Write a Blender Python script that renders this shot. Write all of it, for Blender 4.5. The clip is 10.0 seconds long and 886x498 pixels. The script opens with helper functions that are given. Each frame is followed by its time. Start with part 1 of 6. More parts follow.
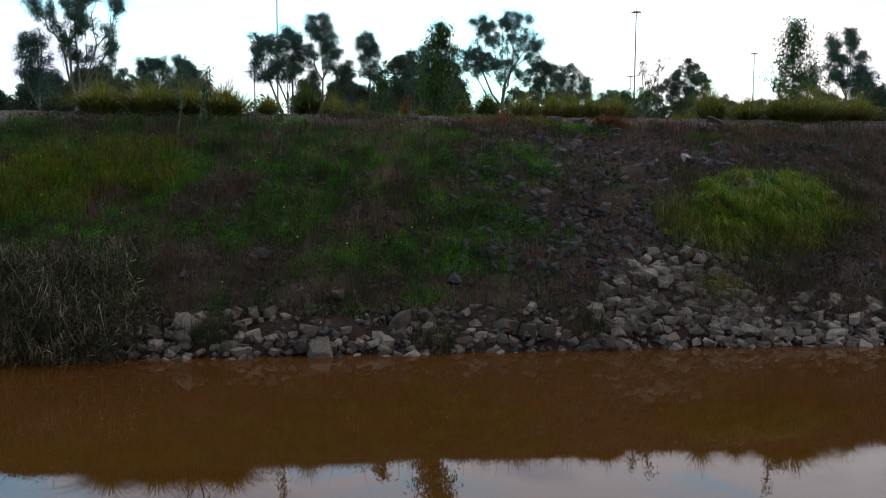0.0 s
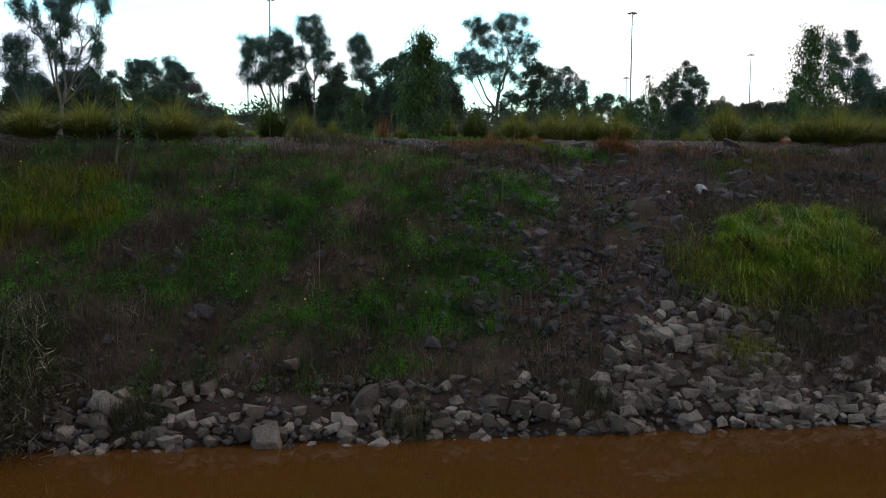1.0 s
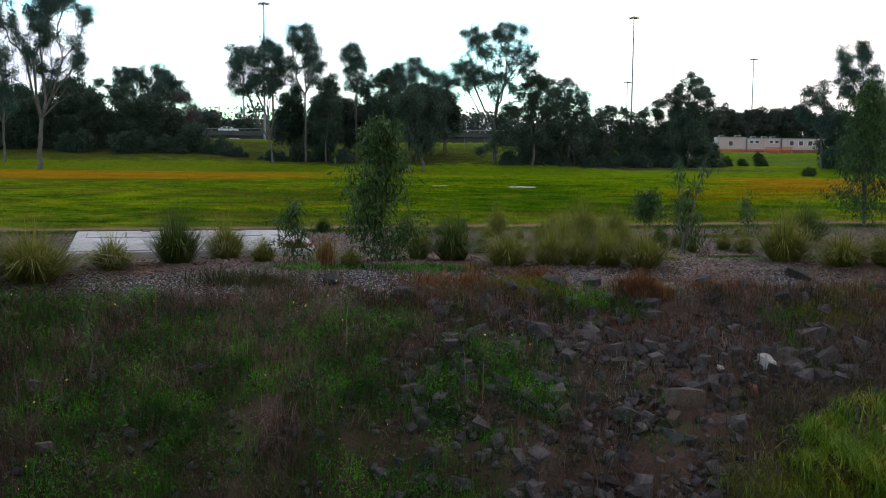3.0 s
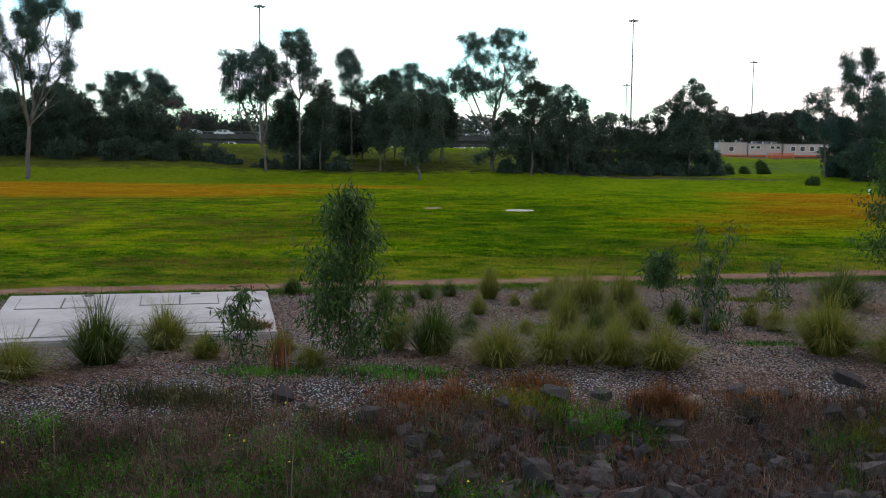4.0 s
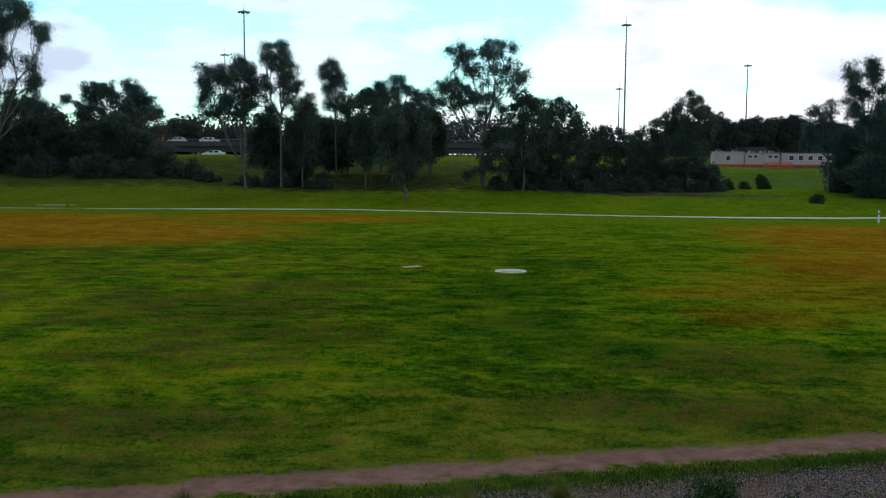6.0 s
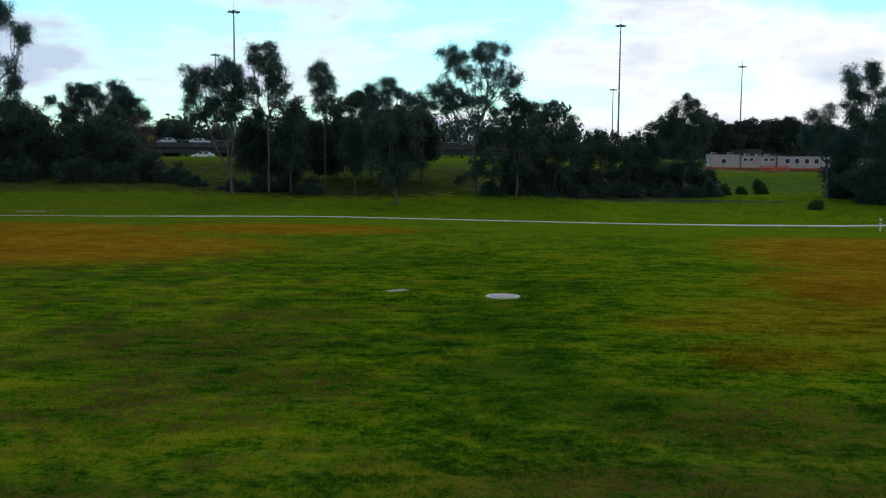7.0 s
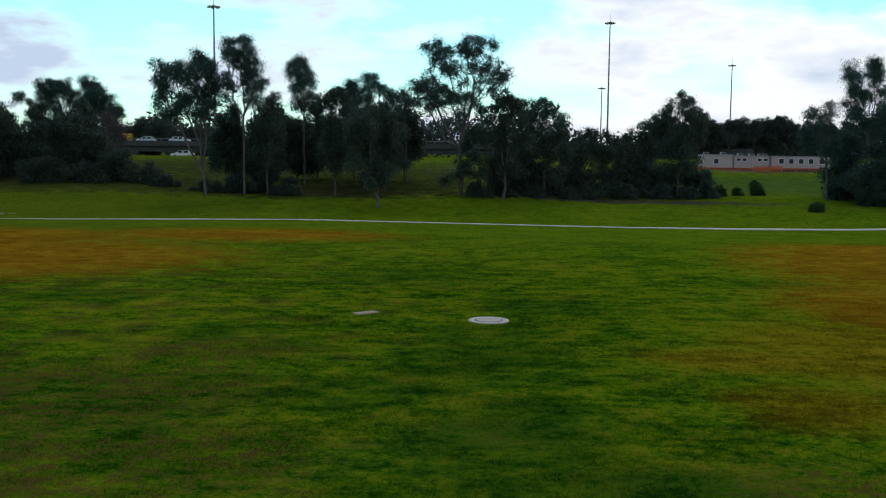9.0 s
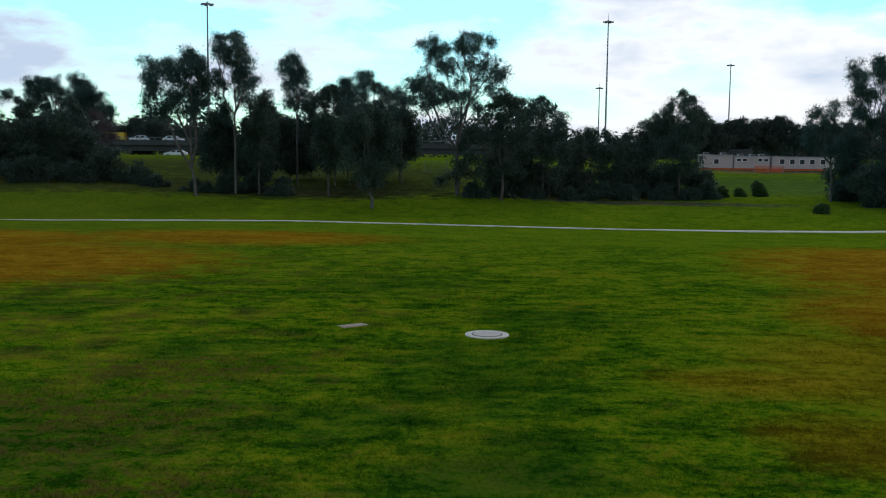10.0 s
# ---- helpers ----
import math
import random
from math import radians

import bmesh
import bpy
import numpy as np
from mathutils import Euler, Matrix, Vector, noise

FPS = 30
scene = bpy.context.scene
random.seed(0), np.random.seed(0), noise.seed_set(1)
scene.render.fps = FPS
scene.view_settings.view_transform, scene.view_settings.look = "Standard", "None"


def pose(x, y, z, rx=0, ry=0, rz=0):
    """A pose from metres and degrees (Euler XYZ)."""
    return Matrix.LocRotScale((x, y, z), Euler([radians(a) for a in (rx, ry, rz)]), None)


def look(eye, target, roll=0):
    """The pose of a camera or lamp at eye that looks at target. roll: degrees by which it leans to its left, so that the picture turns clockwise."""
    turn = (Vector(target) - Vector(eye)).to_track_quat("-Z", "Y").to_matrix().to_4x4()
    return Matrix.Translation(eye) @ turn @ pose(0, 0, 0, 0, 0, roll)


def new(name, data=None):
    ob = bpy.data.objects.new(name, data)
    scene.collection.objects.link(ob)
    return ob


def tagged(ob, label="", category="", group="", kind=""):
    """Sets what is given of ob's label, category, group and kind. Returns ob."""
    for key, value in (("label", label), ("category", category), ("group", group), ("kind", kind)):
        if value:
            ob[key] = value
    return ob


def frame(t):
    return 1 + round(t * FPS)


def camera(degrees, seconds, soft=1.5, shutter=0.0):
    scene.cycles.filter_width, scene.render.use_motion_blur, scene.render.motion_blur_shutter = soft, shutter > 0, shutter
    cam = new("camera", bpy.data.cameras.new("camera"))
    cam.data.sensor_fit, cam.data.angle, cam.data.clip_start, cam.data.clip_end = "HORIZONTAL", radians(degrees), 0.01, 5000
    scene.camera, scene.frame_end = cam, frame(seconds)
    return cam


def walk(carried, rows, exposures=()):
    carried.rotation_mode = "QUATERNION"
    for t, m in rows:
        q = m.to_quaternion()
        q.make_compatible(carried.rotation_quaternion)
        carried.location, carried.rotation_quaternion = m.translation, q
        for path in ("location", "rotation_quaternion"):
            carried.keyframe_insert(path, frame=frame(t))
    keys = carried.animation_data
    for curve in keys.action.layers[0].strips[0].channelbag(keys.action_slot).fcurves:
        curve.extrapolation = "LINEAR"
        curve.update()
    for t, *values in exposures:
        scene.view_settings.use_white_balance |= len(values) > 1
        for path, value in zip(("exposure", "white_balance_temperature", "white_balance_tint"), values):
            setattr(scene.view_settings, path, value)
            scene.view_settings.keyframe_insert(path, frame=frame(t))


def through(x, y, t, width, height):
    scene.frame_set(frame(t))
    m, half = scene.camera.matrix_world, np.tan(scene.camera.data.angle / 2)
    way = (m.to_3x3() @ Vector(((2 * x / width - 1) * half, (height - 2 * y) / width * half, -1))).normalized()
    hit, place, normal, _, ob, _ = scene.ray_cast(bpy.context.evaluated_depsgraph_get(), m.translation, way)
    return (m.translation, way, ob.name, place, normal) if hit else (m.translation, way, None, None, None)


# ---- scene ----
cam = camera(49.0, 10.0, soft=1.1)
PATH = [
    (0, (-0.248, -27.397, -0.795), (-0.367, -25.409, -0.986), 0.4),
    (0.5, (-0.196, -26.375, -0.597), (-0.311, -24.388, -0.787), 0.4),
    (1, (-0.161, -25.337, -0.367), (-0.271, -23.349, -0.557), 0.4),
    (1.5, (-0.115, -24.299, -0.066), (-0.225, -22.311, -0.256), 0.4),
    (2, (-0.068, -23.242, 0.307), (-0.178, -21.254, 0.118), 0.4),
    (2.5, (-0.042, -22.218, 0.738), (-0.15, -20.23, 0.549), 0.5),
    (2.7, (-0.024, -21.803, 0.922), (-0.133, -19.815, 0.732), 0.5),
    (3.8, (0.063, -19.585, 1.792), (-0.044, -17.597, 1.602), 0.6),
    (4, (0.08, -19.169, 1.944), (-0.026, -17.181, 1.755), 0.6),
    (4.5, (0.123, -18.05, 2.34), (0.02, -16.061, 2.15), 0.6),
    (5, (0.151, -16.894, 2.76), (0.051, -14.905, 2.569), 0.6),
    (5.2, (0.189, -16.434, 2.901), (0.091, -14.446, 2.711), 0.6),
    (5.5, (0.2, -15.728, 3.18), (0.104, -13.739, 2.991), 0.5),
    (7, (0.283, -12.472, 4.18), (0.207, -10.482, 3.989), 0.5),
    (7.5, (0.345, -11.364, 4.193), (0.275, -9.375, 4.003), 0.6),
    (8, (0.364, -10.313, 4.207), (0.301, -8.323, 4.016), 0.6),
    (8.5, (0.408, -9.211, 4.206), (0.352, -7.221, 4.015), 0.6),
    (9, (0.413, -8.131, 4.191), (0.363, -6.141, 3.999), 0.6),
    (9.5, (0.412, -7.036, 4.177), (0.365, -5.046, 3.985), 0.6),
    (10, (0.414, -6.0, 4.164), (0.371, -4.01, 3.972), 0.7),
]
walk(cam, [(t, look(eye, target, roll)) for t, eye, target, roll in PATH],
     exposures=[(0.0, 0.17, 6800, 15), (2.0, 0.23, 6800, 13), (4.0, 0.39, 7080, 16), (4.6, 0.31, 7000, 15.5), (5.6, -0.2, 6450, 11), (6.8, -0.56, 6280, 9.5), (10.0, -0.58, 6230, 9.5)])

# ---- world, sun ----
SUN_UP, SUN_TURN = radians(50), 0.0


def link(tree, a, b):
    tree.links.new(a, b)


def make_world():
    w = bpy.data.worlds.new("overcast_sky")
    scene.world = w
    w.use_nodes = True
    t = w.node_tree
    t.nodes.clear()
    out = t.nodes.new("ShaderNodeOutputWorld")
    sky = t.nodes.new("ShaderNodeTexSky")
    sky.sky_type, sky.sun_disc = "NISHITA", False
    sky.sun_elevation, sky.sun_rotation = SUN_UP, SUN_TURN
    sky.air_density, sky.dust_density, sky.ozone_density = 1.0, 0.6, 2.0
    clear = t.nodes.new("ShaderNodeBackground")
    clear.inputs["Strength"].default_value = 0.205
    tone = t.nodes.new("ShaderNodeMix")
    tone.data_type, tone.blend_type = "RGBA", "MULTIPLY"
    tone.inputs[0].default_value = 1.0
    tone.inputs[7].default_value = (0.74, 1.13, 1.09, 1)
    link(t, sky.outputs[0], tone.inputs[6])
    link(t, tone.outputs[2], clear.inputs["Color"])
    # cloud sheet, stretched along the horizon
    co = t.nodes.new("ShaderNodeTexCoord")
    mp = t.nodes.new("ShaderNodeMapping")
    mp.inputs["Scale"].default_value = (2.6, 2.6, 8.0)
    mp.inputs["Location"].default_value = (1.35, 0.0, 0.45)
    link(t, co.outputs["Generated"], mp.inputs["Vector"])
    n = t.nodes.new("ShaderNodeTexNoise")
    n.inputs["Scale"].default_value, n.inputs["Detail"].default_value, n.inputs["Roughness"].default_value = 1.9, 6, 0.55
    link(t, mp.outputs[0], n.inputs["Vector"])
    # fewer clouds towards the west side of the view
    sep = t.nodes.new("ShaderNodeSeparateXYZ")
    link(t, co.outputs["Generated"], sep.inputs[0])
    side = t.nodes.new("ShaderNodeMath")
    side.operation = "MULTIPLY_ADD"
    side.inputs[1].default_value, side.inputs[2].default_value = 0.22, -0.012
    link(t, sep.outputs[0], side.inputs[0])
    add = t.nodes.new("ShaderNodeMath")
    add.operation = "ADD"
    link(t, n.outputs[0], add.inputs[0])
    link(t, side.outputs[0], add.inputs[1])
    # the sheet closes overhead
    lid, full = t.nodes.new("ShaderNodeMapRange"), t.nodes.new("ShaderNodeMath")
    for k, v in enumerate((0.2, 0.36, 0.0, 0.12)):
        lid.inputs[k + 1].default_value = v
    link(t, sep.outputs[2], lid.inputs[0])
    full.operation = "ADD"
    link(t, add.outputs[0], full.inputs[0])
    link(t, lid.outputs[0], full.inputs[1])
    add = full
    # and thickens into pale haze low down
    low, haze = t.nodes.new("ShaderNodeMapRange"), t.nodes.new("ShaderNodeMath")
    for k, v in enumerate((0.015, 0.085, 0.05, 0.0)):
        low.inputs[k + 1].default_value = v
    link(t, sep.outputs[2], low.inputs[0])
    haze.operation = "ADD"
    link(t, add.outputs[0], haze.inputs[0])
    link(t, low.outputs[0], haze.inputs[1])
    ramp = t.nodes.new("ShaderNodeValToRGB")
    ramp.color_ramp.elements[0].position, ramp.color_ramp.elements[1].position = 0.43, 0.56
    link(t, haze.outputs[0], ramp.inputs[0])
    # cloud colour, greyer where thick
    grey = t.nodes.new("ShaderNodeValToRGB")
    e = grey.color_ramp.elements
    e[0].position, e[0].color = 0.52, (1.0, 1.0, 1.0, 1)
    e[1].position, e[1].color = 0.68, (0.56, 0.66, 0.80, 1)
    link(t, n.outputs[0], grey.inputs[0])
    cloud = t.nodes.new("ShaderNodeBackground")
    # the sheet glows towards the veiled sun ahead and is thick and dull overhead and behind
    ahead, high, glow = (t.nodes.new(k) for k in ("ShaderNodeMapRange", "ShaderNodeMapRange", "ShaderNodeMath"))
    for node, source, span in ((ahead, 1, (-0.5, 0.75, 0.85, 1.52)), (high, 2, (0.15, 0.75, 1.0, 0.68))):
        link(t, sep.outputs[source], node.inputs[0])
        for k, v in enumerate(span):
            node.inputs[k + 1].default_value = v
    glow.operation = "MULTIPLY"
    link(t, ahead.outputs[0], glow.inputs[0])
    link(t, high.outputs[0], glow.inputs[1])
    link(t, glow.outputs[0], cloud.inputs["Strength"])
    cool, tint = t.nodes.new("ShaderNodeMix"), t.nodes.new("ShaderNodeMapRange")
    cool.data_type, cool.blend_type = "RGBA", "MULTIPLY"
    cool.inputs[7].default_value = (0.78, 0.85, 1.0, 1)
    for k, v in enumerate((0.10, 0.40, 0.0, 1.0)):
        tint.inputs[k + 1].default_value = v
    link(t, sep.outputs[2], tint.inputs[0])
    link(t, tint.outputs[0], cool.inputs[0])
    link(t, grey.outputs[0], cool.inputs[6])
    link(t, cool.outputs[2], cloud.inputs["Color"])
    mix = t.nodes.new("ShaderNodeMixShader")
    link(t, ramp.outputs[0], mix.inputs[0])
    link(t, clear.outputs[0], mix.inputs[1])
    link(t, cloud.outputs[0], mix.inputs[2])
    link(t, mix.outputs[0], out.inputs["Surface"])


make_world()
sun = new("sun", bpy.data.lights.new("sun", "SUN"))
sun.data.energy, sun.data.angle, sun.data.color = 0.6, radians(25), (1.0, 0.96, 0.9)
sun.matrix_world = look((math.sin(-SUN_TURN) * -60, math.cos(SUN_TURN) * 60, math.tan(SUN_UP) * 60), (0, 0, 0))

# ---- materials ----


class Nodes:
    """A short way to write node trees."""

    def __init__(self, name):
        self.m = bpy.data.materials.new(name)
        self.m.use_nodes = True
        self.t = self.m.node_tree
        self.t.nodes.clear()
        self.out = self.t.nodes.new("ShaderNodeOutputMaterial")
        self.b = self.t.nodes.new("ShaderNodeBsdfPrincipled")
        link(self.t, self.b.outputs[0], self.out.inputs["Surface"])
        self.geo = self.t.nodes.new("ShaderNodeNewGeometry")
        self.co = self.t.nodes.new("ShaderNodeTexCoord")

    def put(self, v, socket):
        if isinstance(v, (int, float)):
            socket.default_value = v
        elif isinstance(v, tuple):
            socket.default_value = (*v, 1) if len(socket.default_value) == 4 else v
        else:
            link(self.t, v, socket)

    def math(self, op, a, b=0.0, c=0.0):
        n = self.t.nodes.new("ShaderNodeMath")
        n.operation = op
        for v, s in zip((a, b, c), n.inputs):
            self.put(v, s)
        return n.outputs[0]

    def noise(self, scale, detail=3, rough=0.55, vec=None, stretch=None, kind="noise"):
        n = self.t.nodes.new({"noise": "ShaderNodeTexNoise", "voronoi": "ShaderNodeTexVoronoi"}[kind])
        n.inputs["Scale"].default_value = scale
        if kind == "noise":
            n.inputs["Detail"].default_value, n.inputs["Roughness"].default_value = detail, rough
        v = vec or self.co.outputs["Object"]
        if stretch:
            mp = self.t.nodes.new("ShaderNodeMapping")
            mp.inputs["Scale"].default_value = stretch
            link(self.t, v, mp.inputs["Vector"])
            v = mp.outputs[0]
        link(self.t, v, n.inputs["Vector"])
        return n.outputs[0] if kind == "noise" else n

    def ramp(self, fac, stops):
        n = self.t.nodes.new("ShaderNodeValToRGB")
        e = n.color_ramp.elements
        while len(e) < len(stops):
            e.new(0.5)
        for el, (p, c) in zip(e, stops):
            el.position = p
            el.color = (*c, 1) if isinstance(c, tuple) else (c, c, c, 1)
        self.put(fac, n.inputs[0])
        return n.outputs[0]

    def mix(self, fac, a, b, how="MIX"):
        n = self.t.nodes.new("ShaderNodeMix")
        n.data_type, n.blend_type = "RGBA", how
        for v, s in zip((fac, a, b), (n.inputs[0], n.inputs[6], n.inputs[7])):
            self.put(v, s)
        return n.outputs[2]

    def bump(self, height, strength=0.4, distance=0.02):
        n = self.t.nodes.new("ShaderNodeBump")
        n.inputs["Strength"].default_value, n.inputs["Distance"].default_value = strength, distance
        self.put(height, n.inputs["Height"])
        link(self.t, n.outputs[0], self.b.inputs["Normal"])

    def done(self, colour=None, rough=0.7, metal=0.0, spec=None):
        if colour is not None:
            self.put(colour, self.b.inputs["Base Color"])
        self.put(rough, self.b.inputs["Roughness"])
        self.b.inputs["Metallic"].default_value = metal
        if spec is not None:
            self.b.inputs["Specular IOR Level"].default_value = spec
        return self.m


def surface(name, a, b, scale=3.0, rough=0.7, bump=0.2, fine=40.0, metal=0.0, depth=0.01):
    """Two tones mixed by a broad and a fine noise."""
    s = Nodes(name)
    broad, small = s.noise(scale), s.noise(fine, 2)
    c = s.mix(s.ramp(broad, [(0.35, 0.0), (0.65, 1.0)]), a, b)
    c = s.mix(0.35, c, s.ramp(small, [(0.3, tuple(v * 0.6 for v in a)), (0.7, tuple(min(v * 1.3, 0.9) for v in b))]))
    s.bump(small, bump, depth)
    return s.done(c, rough, metal)


def leafy(name, stops, rough=0.55, through=0.25, clump=2.0, shine=0.15, patchy=0.4):
    """Foliage: every blade or leaf takes its own tone from stops; clumps vary; some light passes."""
    s = Nodes(name)
    isle = s.geo.outputs["Random Per Island"]
    patch = s.noise(clump, 2)
    c = s.ramp(s.math("MULTIPLY_ADD", isle, 1 - patchy, s.math("MULTIPLY", s.ramp(patch, [(0.3, 0.0), (0.7, 1.0)]), patchy)), stops)
    m = s.done(c, rough, spec=shine)
    thin = s.t.nodes.new("ShaderNodeBsdfTranslucent")
    link(s.t, c, thin.inputs["Color"])
    both = s.t.nodes.new("ShaderNodeMixShader")
    both.inputs[0].default_value = through
    link(s.t, s.b.outputs[0], both.inputs[1])
    link(s.t, thin.outputs[0], both.inputs[2])
    link(s.t, both.outputs[0], s.out.inputs["Surface"])
    return m


def lawn_colour(s, pos, x, y, mid, small, streak):
    """Patchy mown grass: dark lush clumps, yellow-green, bare and dried-out areas."""
    mixed = s.math("ADD", s.math("MULTIPLY", streak, 0.55), s.math("MULTIPLY", small, 0.45))
    broad = s.noise(0.2, 3, 0.5, pos)
    mixed = s.math("ADD", mixed, s.math("MULTIPLY_ADD", broad, 0.34, -0.17))
    mixed = s.math("ADD", mixed, s.math("MULTIPLY_ADD", s.noise(13.0, 3, 0.7, pos), 0.38, -0.19))
    mixed = s.math("ADD", mixed, s.math("MULTIPLY_ADD", s.noise(2.2, 3, 0.6, pos, (0.45, 1.0, 1.0)), 0.36, -0.18))
    lawn = s.ramp(mixed, [(0.36, (0.013, 0.047, 0.002)), (0.46, (0.050, 0.112, 0.003)), (0.53, (0.106, 0.160, 0.004)), (0.63, (0.188, 0.190, 0.008))])
    bare = s.ramp(s.math("ADD", s.math("MULTIPLY", mid, 0.55), s.math("ADD", s.math("MULTIPLY", small, 0.35), s.math("MULTIPLY_ADD", x, -0.005, 0.05))), [(0.53, 0.0), (0.62, 1.0)])
    lawn = s.mix(s.math("MULTIPLY", bare, 0.6), lawn, (0.066, 0.048, 0.012))

    def blot(cx, cy, rx, ry, core=0.15):
        dx = s.math("MULTIPLY", s.math("SUBTRACT", x, cx), 1 / rx)
        dy = s.math("MULTIPLY", s.math("SUBTRACT", y, cy), 1 / ry)
        r = s.math("ADD", s.math("MULTIPLY", dx, dx), s.math("MULTIPLY", dy, dy))
        r = s.math("ADD", r, s.math("MULTIPLY_ADD", streak, 1.8, -0.9))
        return s.ramp(r, [(core, 1.0), (1.0, 0.0)])

    def any_of(*spots):
        out = blot(*spots[0])
        for spot in spots[1:]:
            out = s.math("MAXIMUM", out, blot(*spot))
        return out

    # thinner, browner grass beside the worn track
    worn = s.math("MULTIPLY", s.math("SUBTRACT", y, s.math("MULTIPLY_ADD", x, 0.285, -3.24)), 0.1)
    worn = s.math("ADD", worn, s.math("MULTIPLY_ADD", streak, 0.5, -0.25))
    lawn = s.mix(s.ramp(worn, [(0.05, 0.5), (0.6, 0.0)]), lawn, s.ramp(mixed, [(0.38, (0.026, 0.044, 0.006)), (0.5, (0.056, 0.066, 0.010)), (0.64, (0.100, 0.078, 0.022))]))
    # bare soil shows through in scattered thin spots
    thin = any_of((-6.5, 8.5, 4.5, 3.5), (-5.0, 12.5, 3.0, 2.0), (-4.2, 5.0, 3.5, 2.5), (-5.0, -1.6, 3.5, 1.3), (3.0, -0.3, 3.5, 1.3), (1.0, 6.4, 1.6, 1.0), (4.6, 3.2, 3.6, 2.4), (-5.5, 3.4, 3.0, 2.2))
    thin = s.math("MULTIPLY", thin, s.ramp(s.math("MULTIPLY_ADD", small, 0.5, s.math("MULTIPLY", streak, 0.5)), [(0.44, 0.0), (0.56, 0.85)]))
    lawn = s.mix(thin, lawn, s.ramp(small, [(0.38, (0.030, 0.030, 0.006)), (0.62, (0.082, 0.058, 0.016))]))
    lush = any_of((0.8, 12.5, 2.6, 5.0), (-1.6, 25, 4.0, 3.0), (-10.8, 19.5, 2.4, 1.4), (-5.4, 14.5, 2.2, 1.3), (2.4, 4.2, 2.8, 1.1), (10.8, 24, 2.5, 1.6), (2.5, 19, 2.5, 2.5), (-1.5, 9, 1.6, 1.6), (1.0, 5.5, 2.6, 4.6))
    lawn = s.mix(s.math("MULTIPLY", lush, 0.62), lawn, s.ramp(mixed, [(0.38, (0.010, 0.044, 0.003)), (0.62, (0.040, 0.100, 0.005))]))
    # far slope under the trees: rougher, browner
    rough_grass = s.ramp(mixed, [(0.3, (0.04, 0.055, 0.008)), (0.7, (0.10, 0.11, 0.02))])
    lawn = s.mix(s.ramp(s.math("MULTIPLY_ADD", y, 0.01, 0.0), [(0.75, 0.0), (0.82, 0.25)]), lawn, rough_grass)
    lawn = s.mix(s.ramp(s.math("MULTIPLY", y, 0.01), [(0.22, 0.0), (0.46, 0.5)]), lawn, s.ramp(small, [(0.35, (0.088, 0.150, 0.006)), (0.65, (0.140, 0.205, 0.010))]))
    dry = any_of((-21, 30, 14, 9, 0.4), (-28, 38, 15, 8, 0.4), (-11, 42, 10, 6), (19, 30, 9, 14, 0.3), (13, 19, 4.5, 7))
    dry = s.math("MAXIMUM", dry, s.math("MULTIPLY", any_of((9.5, 13, 4, 5), (6.6, 8.2, 2.2, 2.0), (6.4, 12.0, 3.0, 1.6)), 0.55))
    lawn = s.mix(s.math("MULTIPLY", dry, 0.88), lawn, s.ramp(mixed, [(0.36, (0.150, 0.072, 0.004)), (0.5, (0.225, 0.106, 0.006)), (0.64, (0.310, 0.165, 0.010))]))
    return lawn, mixed, blot


